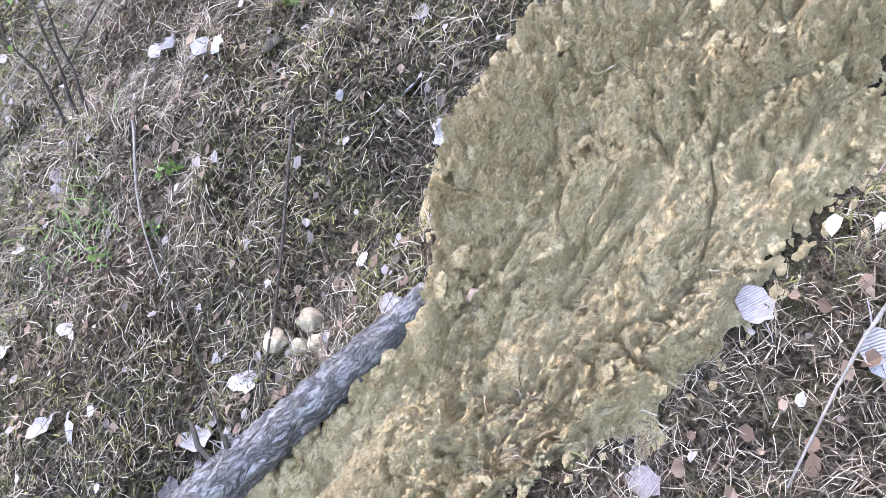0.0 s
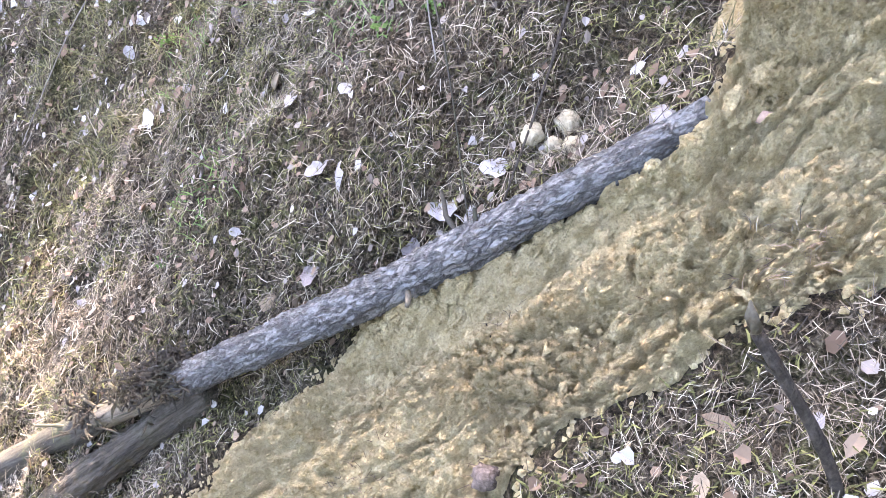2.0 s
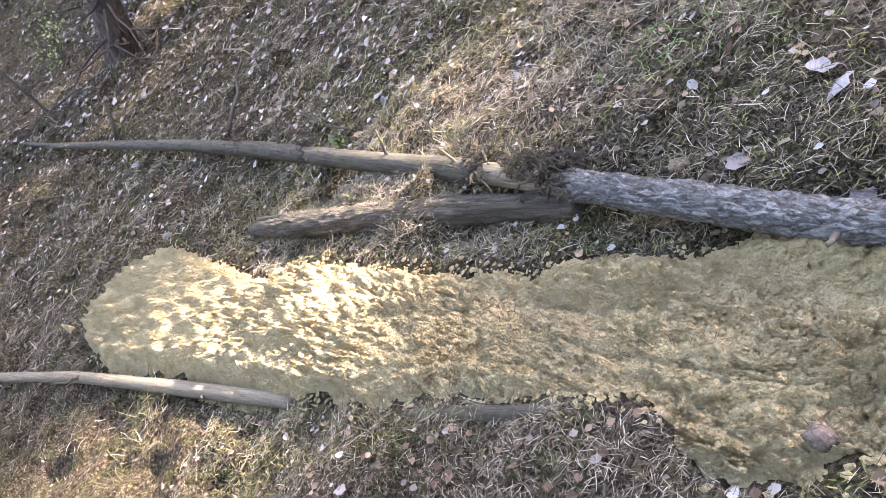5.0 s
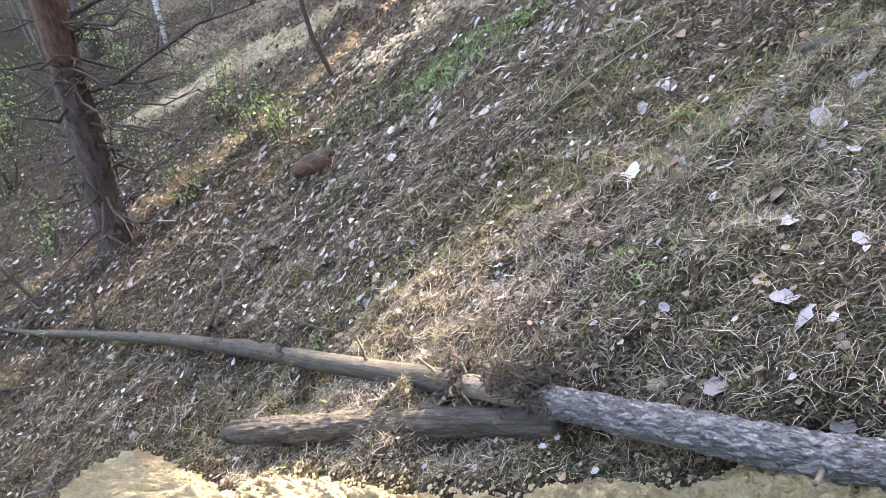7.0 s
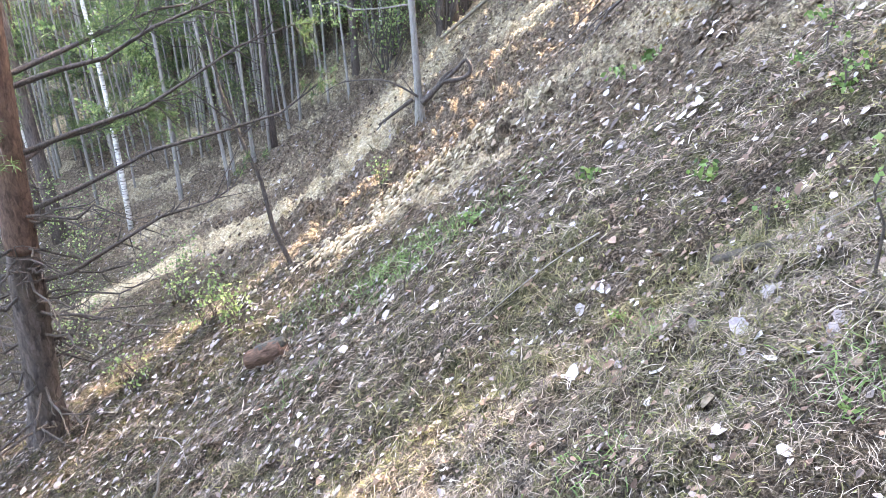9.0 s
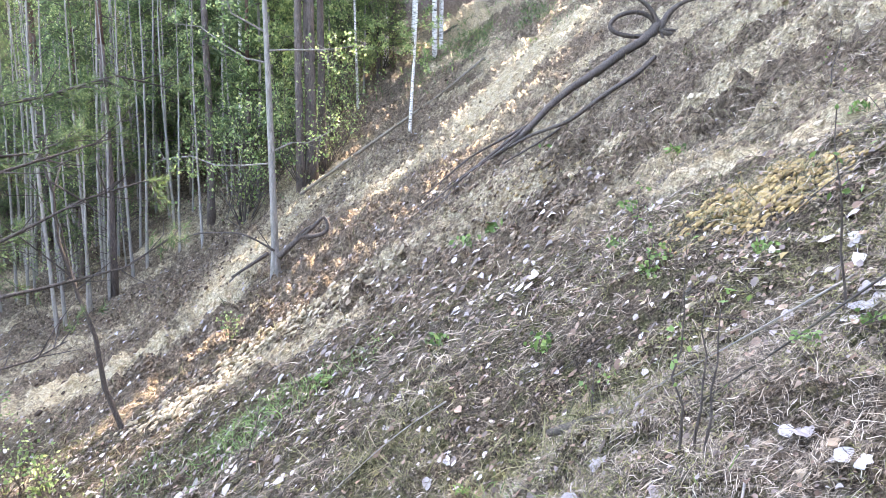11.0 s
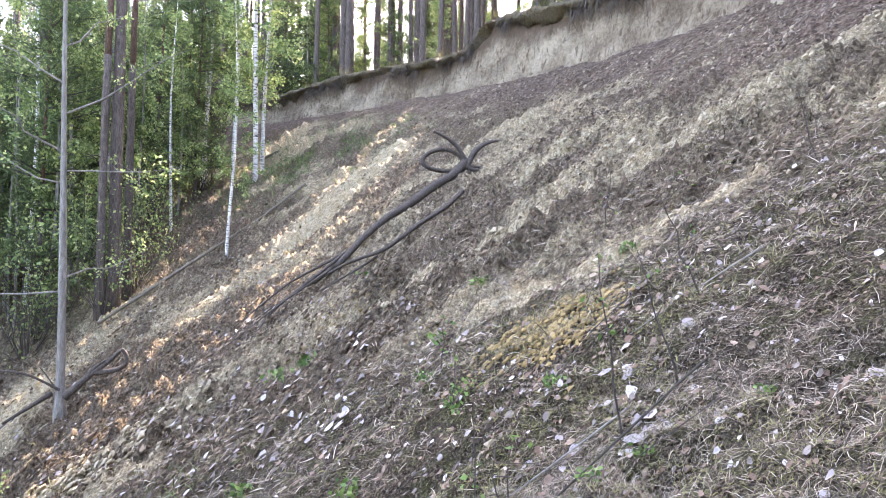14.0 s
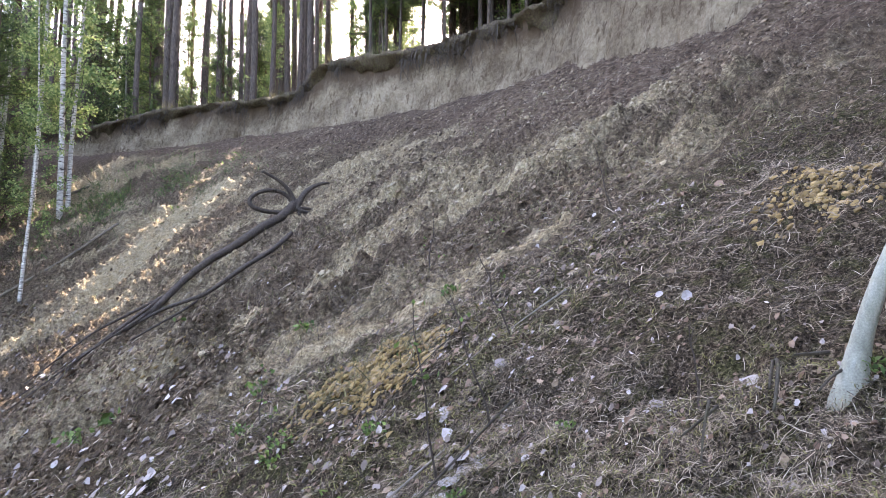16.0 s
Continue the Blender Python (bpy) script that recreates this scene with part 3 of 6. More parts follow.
    tagged(part("brink_grass", quick_mesh("brink_grass", v, np.arange(4 * m).reshape(-1, 4)), GRASS, smooth=False), "dead grass standing along the brink of the scarp", "grass", kind="stuff")
    # roots and dead grass that hang over the sand
    r = np.random.default_rng(61)
    m = 15000
    i = r.integers(0, n - 1, m)
    keep = (line[i, 1] > 3) & (line[i, 1] < 36) & (r.uniform(size=m) < smooth_step(fractal(s[i], s[i] * 0 + 2.0, 1.3, 3, 48), -0.35, 0.5))
    i = i[keep]
    m = len(i)
    p0 = np.c_[line[i] + side[i] * r.uniform(-0.12, 0.25, m)[:, None], top[i] - r.uniform(0.0, 1.0, m) ** 1.6 * (0.45 + 0.35 * fractal(s[i], s[i] * 0, 0.5, 3, 46))]
    ln = 0.2 * r.lognormal(0, 0.7, m)
    p1 = p0 + np.c_[-side[i] * (0.15 * ln)[:, None] + r.normal(0, 0.05, (m, 2)), -0.5 * ln]
    p2 = p0 + np.c_[r.normal(0, 0.1, (m, 2)) - side[i] * 0.04, -ln]
    wd = np.c_[way[i], np.zeros(m)] * (0.009 * r.lognormal(0, 0.5, m))[:, None]
    v = np.stack([p0 - wd, p0 + wd, p1 - wd, p1 + wd, p2 - wd * 0.3, p2 + wd * 0.3], 1).reshape(-1, 3)
    b = (np.arange(m) * 6)[:, None]
    me = quick_mesh("hanging_roots", v, np.concatenate([b + [0, 1, 3, 2], b + [2, 3, 5, 4]]))
    tagged(part("hanging_roots", me, DARK_TWIG, smooth=False), "dark roots and dead grass hanging over the sand scarp", "roots", kind="stuff")


build_scarp()

# ---- the clay flow ----
def cracks(x, y, scale, seed, width):
    """1 along the wandering lines where a noise changes sign."""
    n = fractal(x + 0.04 * fractal(x, y, 9, 3, seed + 5), y + 0.04 * fractal(x, y, 9, 3, seed + 6), scale, 3, seed)
    return np.exp(-(n / width) ** 2)


def clay_surface(x, y):
    """Height of the clay over the ground (below zero outside the flow), and how crumbly it is."""
    wob = 0.045 * fractal(x, y, 7, 4, 51, 0.6) + 0.022 * fractal(x, y, 30, 2, 52)
    lo, hi = edge(RIGHT_EDGE, x), edge(LEFT_EDGE, x)
    inside = np.minimum(y - lo, hi - y) + wob
    body = 0.075 * smooth_step(inside, -0.02, 0.08) - 0.035
    wx, wy = x + 0.05 * fractal(x, y, 6, 3, 61), y + 0.05 * fractal(x, y, 6, 3, 62)
    p, q = wx * 0.92 - wy * 0.39, wx * 0.39 + wy * 0.92
    lobes = fractal(p * 0.5, q, 3.6, 3, 53)

    def wrinkles(per_metre, sway, seed):
        """Steps that run down the flow, each overhanging the next."""
        n = q * per_metre + sway * fractal(p * 0.42, q, per_metre * 0.75, 4, seed)
        n = n - np.floor(n)
        return (1 - n) ** 1.6 * smooth_step(fractal(p * 0.6, q, per_metre * 0.3, 2, seed + 3), -0.3, 0.15)

    bank = np.exp(-(((x - 0.97) / 0.22) ** 2 + ((y - 0.4) / 0.14) ** 2) ** 1.6)
    bank2 = np.exp(-(((x - 1.35) / 0.3) ** 2 + ((y - 0.0) / 0.3) ** 2))
    heap = np.exp(-(((x - 0.17) / 0.13) ** 2 + ((y - 0.4) / 0.1) ** 2) ** 1.6)
    upper = 0.35 * smooth_step(x, 0.75, 1.1)
    crumb = smooth_step(fractal(x, y, 2.8, 4, 57, 0.6) + 0.9 * bank + 0.5 * bank2 + 0.5 * heap + upper, 0.06, 0.34)
    trough = np.exp(-((hi - y - 0.15) / 0.08) ** 2) * smooth_step(x, -0.25, 0.0) * smooth_step(-x, -0.75, -0.5)
    calm = 1 - 0.55 * trough
    grain = 0.12 * billow(wx, wy, 11, 5, 81) + 0.035 * billow(x, y, 55, 2, 82)
    run = 0.06 * billow(p * 0.45, q, 11, 5, 83) + 0.026 * billow(p * 0.6, q, 42, 3, 84)
    relief = 0.035 * lobes + calm * ((0.032 * wrinkles(7, 2.4, 54) + 0.022 * wrinkles(17, 2.6, 58) + 0.01 * wrinkles(36, 2.8, 63) + run) * (1 - 0.7 * crumb) + grain * (0.35 + 0.55 * crumb))
    relief -= calm * 0.03 * cracks(x, y, 3.1, 64, 0.012) * smooth_step(fractal(x, y, 1.8, 2, 66), -0.1, 0.2)
    l1, l2 = (0.5 - cells(wx, wy, scale, 81 + k) ** 2 for k, scale in enumerate((11, 24)))
    relief += bank * (0.07 + 0.04 * l1 + 0.03 * l2) + 0.03 * heap - 0.03 * trough
    tip = smooth_step(-x, 1.0, 1.6)
    relief += tip * 0.06 * (1 - ((y - (lo + hi) / 2) / (0.5 * (hi - lo) + 0.05)) ** 2).clip(0, 1)
    return body + smooth_step(inside, -0.03, 0.07) * relief, crumb


def clay_height(x, y):
    z = ground_base(x, y) + 0.02 + 0.0225 * fractal(x, y, 1.1, 3, 3) + clay_surface(x, y)[0]
    # the clay is banked up under the fallen log
    line = np.interp(x, [-0.46, 0.0, 0.2, 0.57, 0.7], [1.265, 0.936, 0.791, 0.543, 0.43])
    under = np.interp(x, [-0.46, 0.0, 0.2, 0.57, 0.7], [-0.245, 0.008, 0.13, 0.376, 0.5])
    near = smooth_step(-np.abs(y - line + 0.01), -0.12, -0.03) * smooth_step(x, -0.12, 0.1)
    rim = under - 0.05 + 0.09 * billow(x, y, 21, 4, 67)
    return np.where(x < 0.75, z + near * np.maximum(rim - z, 0), z)


def grid_mesh(name, x, y, z, cell, **attributes):
    """A mesh of those cells of a grid that are wanted."""
    nx, ny = x.shape
    used = np.zeros(x.shape, bool)
    for a, b in ((0, 0), (1, 0), (1, 1), (0, 1)):
        used[a:nx - 1 + a, b:ny - 1 + b] |= cell
    index = np.full(x.shape, -1)
    index[used] = np.arange(used.sum())
    q = np.stack([index[:-1, :-1][cell], index[1:, :-1][cell], index[1:, 1:][cell], index[:-1, 1:][cell]], 1)
    me = quick_mesh(name, np.stack([x, y, z], -1)[used], q)
    for key, value in attributes.items():
        me.attributes.new(key, "FLOAT", "POINT").data.foreach_set("value", value[used])
    return me


def build_clay():
    gx, gy = axis(-3.3, -1.0, 1.3, 1.4, 2.6, 0.0037), np.arange(-0.75, 2.05, 0.0037)
    x, y = np.meshgrid(gx, gy, indexing="ij")
    h, crumb = clay_surface(x, y)
    z = clay_height(x, y)
    keep = (h > -0.05) & (y > edge(RIGHT_EDGE, x) - 0.07) & (y < edge(LEFT_EDGE, x) + 0.07)
    cell = keep[:-1, :-1] & keep[1:, :-1] & keep[1:, 1:] & keep[:-1, 1:]
    me = grid_mesh("clay_flow", x - 0.5 * h, y, z - 0.1 * h, cell, crumb=crumb)
    return tagged(part("clay_flow", me, CLAY), "tongue of ochre clay slid down over the needle litter", "clay", kind="stuff")


build_clay()


# ---- fallen timber ----
def on_ground(x, y, up=0.0):
    return (x, y, float(ground(x, y)) + up)


def rough_stem(path, radii, sides, bark, seed, flat=0.0):
    """A stem whose surface has plates and furrows: bark is their depth as a share of the radius."""
    path, radii = np.asarray(path, float), np.asarray(radii, float)
    n = len(path)
    s = np.r_[0, np.cumsum(np.linalg.norm(np.diff(path, axis=0), axis=1))]
    along = np.gradient(path, axis=0)
    along /= np.linalg.norm(along, axis=1)[:, None]
    ref = np.array([0.0, 0.0, 1.0]) if abs(along[0][2]) < 0.9 else np.array([1.0, 0.0, 0.0])
    u = np.cross(along, ref)
    u /= np.linalg.norm(u, axis=1)[:, None]
    w = np.cross(u, along)
    a = np.arange(sides) * 2 * np.pi / sides
    S, A = np.meshgrid(s, a, indexing="ij")
    R = radii[:, None]
    cx, cy = np.cos(A) * R, np.sin(A) * R
    plates = sum(fractal(S * k + 7 * i, (cx * ci + cy * cj), 1.0, 3, seed + i) for i, (k, ci, cj) in enumerate([(9, 45, 20), (14, -22, 48), (22, 60, -50)])) / 3
    saw = plates * 6
    saw = saw - np.floor(saw)
    r = R * (1 + bark * (0.55 * saw ** 2 - 0.3 + 1.3 * plates)) * (1 + 0.08 * fractal(S, S * 0 + 3.3, 2.2, 2, seed + 9))
    r = r * (1 - flat * np.clip(np.sin(A), -1, 0) ** 2)
    pts = path[:, None] + (np.cos(A) * r)[..., None] * u[:, None] + (np.sin(A) * r)[..., None] * w[:, None]
    k = np.arange(sides)
    i = np.arange(n - 1)[:, None]
    quads = np.stack([i * sides + k, i * sides + (k + 1) % sides, (i + 1) * sides + (k + 1) % sides, (i + 1) * sides + k], -1).reshape(-1, 4)
    verts = np.concatenate([pts.reshape(-1, 3), path[:1] - along[:1] * radii[0] * 0.25, path[-1:] + along[-1:] * radii[-1] * 0.3])
    caps = [[len(verts) - 2, (j + 1) % sides, j, j] for j in range(sides)] + [[len(verts) - 1, (n - 1) * sides + j, (n - 1) * sides + (j + 1) % sides, (n - 1) * sides + (j + 1) % sides] for j in range(sides)]
    sh = Shape()
    sh.grain = np.concatenate([np.stack([S, cx, cy], -1).reshape(-1, 3), [(s[0], 0, 0), (s[-1], 0, 0)]])
    sh.add(verts, [tuple(q) for q in quads.tolist()] + [tuple(c[:3]) for c in caps])
    return sh


def crooked(a, b, bends, seed, amount=0.08):
    """A crooked path from a to b."""
    a, b, rng = np.array(a, float), np.array(b, float), np.random.default_rng(seed)
    t = np.linspace(0, 1, bends + 2)[:, None]
    p = a + (b - a) * t
    p[1:-1] += rng.normal(size=(bends, 3)) * amount * np.linalg.norm(b - a)
    return p


def build_fallen_log():
    root = thing("fallen_log", "long dead pine trunk with grey bark lying across the slope", "log", (0.0, 0.94, 0.0))
    pts = np.array([(0.72, 0.415, 0.505, 0.036), (0.67, 0.45, 0.46, 0.043), (0.574, 0.535, 0.378, 0.048), (0.2, 0.791, 0.13, 0.055), (0.002, 0.936, 0.008, 0.056), (-0.459, 1.265, -0.245, 0.054), (-0.823, 1.512, -0.435, 0.049), (-1.467, 1.922, -0.778, 0.047), (-2.117, 2.339, -1.114, 0.045), (-2.9, 2.807, -1.52, 0.042), (-4.013, 3.411, -2.083, 0.036), (-5.237, 4.034, -2.683, 0.026), (-6.2, 4.5, -3.08, 0.012)])
    dense = dense_line(pts, 0.012)
    path, rad = dense[:, :3] - np.array(root.location), dense[:, 3]
    k, j = int(np.argmin(np.abs(dense[:, 0] + 0.5))), int(np.argmin(np.abs(dense[:, 0] + 0.8)))
    part("barked_butt", rough_stem(path[:k], rad[:k], 72, 0.24, 101).mesh("barked_butt"), LOG_BARK, root, "thick end in flaky grey bark")
    part("broken_length", rough_stem(path[k - 3:j], rad[k - 3:j] * 0.86, 28, 0.06, 111).mesh("broken_length"), PALE_WOOD, root, "pale length where the bark has come off")
    part("bare_stem", rough_stem(path[j - 3:], rad[j - 3:], 26, 0.07, 121).mesh("bare_stem"), BARE_WOOD, root, "thin weathered greenish stem")

    def on_log(x):
        return np.array([np.interp(-x, -dense[:, 0], dense[:, m]) for m in range(3)]) - np.array(root.location)

    stubs = [(0.15, (-0.05, -0.06, 0.0), 0.011), (0.26, (0.06, 0.13, 0.05), 0.009), (0.3, (0.02, 0.02, 0.07), 0.008), (-1.95, (-0.03, 0.07, 0.09), 0.011), (-2.75, (-0.1, 0.12, 0.08), 0.012), (-3.95, (-0.05, 0.15, 0.25), 0.018), (-2.5, (-0.12, 0.75, 0.02), 0.013), (-0.6, (-0.13, 0.0, -0.22), 0.017), (-1.2, (-0.06, 0.07, 0.1), 0.008), (-0.74, (-0.03, 0.05, 0.05), 0.008), (-0.68, (0.0, 0.05, 0.055), 0.009), (-0.83, (-0.1, 0.05, 0.05), 0.008), (-3.3, (-0.1, 0.1, 0.1), 0.01)]
    for i, (x, d, r) in enumerate(stubs):
        a = on_log(x) + np.array(d) * 0.2
        p = crooked(a, a + np.array(d), 3, 200 + i, 0.025)
        part("branch_stub", Shape().tube(p, np.linspace(r, r * 0.6, 5), 9, 0.08, i).mesh("branch_stub"), PALE_WOOD if i in (0, 9, 10, 11) else BARE_WOOD, root)
    rng = np.random.default_rng(77)
    for x, count in ((-0.5, 300), (-0.6, 160), (-0.78, 90), (-1.75, 50), (-2.3, 50)):
        ring = Shape()
        for _ in range(count):
            a = on_log(x) + rng.normal(size=3) * (0.04, 0.04, 0.02) + (0, 0.01, 0.045)
            b = a + rng.normal(size=3) * (0.03, 0.03, 0.015)
            ring.tube([a, (a + b) / 2 + rng.normal(size=3) * 0.008, b], [0.003, 0.0045, 0.0015], 4, 0, 0, False)
        part("bark_fringe", ring.mesh("bark_fringe"), OLD_WOOD, root, "dark shreds of bark and lichen")["kind"] = "stuff"


def build_rotten_log():
    root = thing("rotten_log", "rotten dark split log half sunk in litter below the trunk", "log", (-1.15, 1.5, -0.7))
    pts = np.array([(-2.04, 1.79, -1.17, 0.025), (-1.96, 1.76, -1.12, 0.055), (-1.56, 1.59, -0.86, 0.065), (-1.14, 1.48, -0.66, 0.065), (-0.78, 1.37, -0.485, 0.062), (-0.42, 1.23, -0.31, 0.055)])
    dense = dense_line(pts, 0.014)
    path = dense[:, :3] - np.array(root.location)
    part("stem", rough_stem(path, dense[:, 3], 40, 0.34, 131).mesh("stem"), OLD_WOOD, root)
    for i, (dy, dz, r) in enumerate([(0.03, 0.045, 0.014), (-0.01, 0.055, 0.012), (-0.035, 0.04, 0.016)]):
        p = path[6 + 9 * i:62 + 6 * i] + (0, dy, dz)
        part("splinter", rough_stem(p[::2], np.full(len(p[::2]), r) * np.linspace(1.1, 0.4, len(p[::2])), 9, 0.25, 141 + i).mesh("splinter"), BARE_WOOD, root)


def build_pole(name, label, pts, mat, seed, sides=20, bark=0.05, category="pole"):
    pts = np.array(pts, float)
    root = thing(name, label, category, tuple(pts[len(pts) // 2, :3]))
    dense = dense_line(pts, 0.02)
    part("stem", rough_stem(dense[:, :3] - np.array(root.location), dense[:, 3], sides, bark, seed).mesh("stem"), mat, root)
    return root


build_fallen_log()
build_rotten_log()
pole = build_pole("bare_pole", "bare pale barkless pole lying against the clay tongue", [(-5.4, 1.75, -2.72, 0.022), (-3.945, 1.32, -2.11, 0.03), (-3.0, 1.14, -1.64, 0.033), (-2.12, 0.905, -1.19, 0.034), (-1.48, 0.71, -0.82, 0.034), (-1.42, 0.69, -0.79, 0.02)], PALE_WOOD, 151)
for i, (a, b) in enumerate([((-2.9, 1.12, -1.58), (-3.0, 1.03, -1.5)), ((-1.95, 0.86, -1.08), (-1.9, 0.79, -1.02))]):
    p = crooked(np.array(a) - pole.location, np.array(b) - pole.location, 2, 160 + i)
    part("knot", Shape().tube(p, [0.012, 0.01, 0.008, 0.005], 7, 0.1, i).mesh("knot"), BARE_WOOD, pole)
build_pole("buried_pole", "grey weathered pole half buried beside the clay", [(-0.95, 0.545, -0.5, 0.015), (-0.889, 0.534, -0.455, 0.022), (-0.707, 0.482, -0.325, 0.024), (-0.52, 0.455, -0.215, 0.02)], BARE_WOOD, 152)
build_pole("dark_branch_piece", "short dark weathered piece of branch on the litter", [(0.48, 2.4, 0.47, 0.016), (0.54, 2.36, 0.5, 0.03), (0.66, 2.28, 0.59, 0.027), (0.7, 2.26, 0.61, 0.014)], OLD_WOOD, 153, 16, 0.15, "branch")


def build_stump():
    """A short rotten length of trunk, reddish inside."""
    root = thing("rotten_log_piece", "short rotten reddish-brown piece of trunk on the slope", "log", on_ground(-2.45, 4.92))
    p = dense_line([(-0.17, 0.05, 0.02, 0.085), (0.0, 0.02, 0.1, 0.1), (0.19, -0.02, 0.19, 0.09)], 0.015)
    part("wood", rough_stem(p[:, :3], p[:, 3], 30, 0.22, 171).mesh("wood"), RED_ROT, root)
    q = dense_line([(-0.06, 0.04, 0.12, 0.07), (0.06, 0.02, 0.18, 0.075), (0.2, 0.0, 0.24, 0.06)], 0.02)
    part("bark", rough_stem(q[:, :3], q[:, 3], 18, 0.2, 172, 0.4).mesh("bark"), BARE_WOOD, root, "grey bark left on top")


build_stump()


def build_stick():
    """A thin dead stick that stands out of the litter, broken at its tip."""
    root = thing("dead_stick", "thin dead stick with pale broken tip stuck in the litter", "stick", (0.3, -0.2, 0.3))
    p = np.array([(0.3, -0.2, 0.24), (0.275, -0.15, 0.4), (0.23, -0.1, 0.55), (0.19, -0.05, 0.66), (0.17, -0.03, 0.72)]) - root.location
    d = dense_line(p, 0.01)
    part("stem", rough_stem(d, np.linspace(0.009, 0.0075, len(d)), 12, 0.12, 181).mesh("stem"), DARK_TWIG, root)
    t = np.array([(0.17, -0.03, 0.72), (0.166, -0.024, 0.745), (0.163, -0.018, 0.768)]) - root.location
    part("broken_tip", Shape().tube(t, [0.0078, 0.006, 0.001], 8, 0.15, 3).mesh("broken_tip"), PALE_WOOD, root, "pale splintered tip")
    for i, (a, b) in enumerate([((0.2, -0.06, 0.63), (0.28, 0.0, 0.52)), ((0.195, -0.055, 0.64), (0.165, -0.03, 0.68))]):
        part("side_twig", Shape().tube(crooked(np.array(a) - root.location, np.array(b) - root.location, 2, 190 + i, 0.03), [0.003, 0.0025, 0.002, 0.001], 6).mesh("side_twig"), BARE_WOOD, root)


build_stick()


# ---- trees ----
def leaf_quads(rng, centres, size, long_=1.0):
    """Small four-cornered leaves at the given places, turned at random."""
    n = len(centres)
    u = rng.normal(size=(n, 3))
    u *= (size * rng.uniform(0.6, 1.3, n) / np.linalg.norm(u, axis=1))[:, None]
    w = np.cross(u, rng.normal(size=(n, 3)))
    w *= (size * 0.75 * rng.uniform(0.7, 1.2, n) / np.linalg.norm(w, axis=1))[:, None]
    u = u * long_
    v = np.stack([centres - u, centres - w + u * 0.15, centres + u, centres + w + u * 0.15], 1).reshape(-1, 3)
    return v, (np.arange(n) * 4)[:, None] + [0, 1, 2, 3]


def tufts(rng, centres, heading, size, needles=14):
    """Bundles of needles round the ends of twigs: thin upright triangles' worth of blades."""
    n = len(centres)
    c = np.repeat(centres, needles, 0)
    h = np.repeat(heading / (np.linalg.norm(heading, axis=1)[:, None] + 1e-9), needles, 0)
    d = h * rng.uniform(0.1, 1.0, (len(c), 1)) + rng.normal(size=c.shape) * 0.55
    d *= (size * rng.uniform(0.7, 1.2, len(c)) / np.linalg.norm(d, axis=1))[:, None]
    s = np.cross(d, rng.normal(size=c.shape))
    s *= (size * 0.045 / np.linalg.norm(s, axis=1))[:, None]
    base = c - h * size * rng.uniform(0, 1.2, (len(c), 1))
    v = np.stack([base - s, base + s, base + d + s * 0.4, base + d - s * 0.4], 1).reshape(-1, 3)
    return v, (np.arange(len(c)) * 4)[:, None] + [0, 1, 2, 3]


def stem_path(height, seed, sway=0.08, lean=(0.0, 0.0), n=16):
    h = np.linspace(-0.4, height, n)
    p = np.c_[lean[0] * h + sway * np.sin(h * 0.45 + seed), lean[1] * h + sway * np.cos(h * 0.37 + seed * 2), h]
    p[:, :2] -= [np.interp(0, h, p[:, 0]), np.interp(0, h, p[:, 1])]
    return p


def at_height(path, z):
    return np.array([np.interp(z, path[:, 2], path[:, 0]), np.interp(z, path[:, 2], path[:, 1]), z])


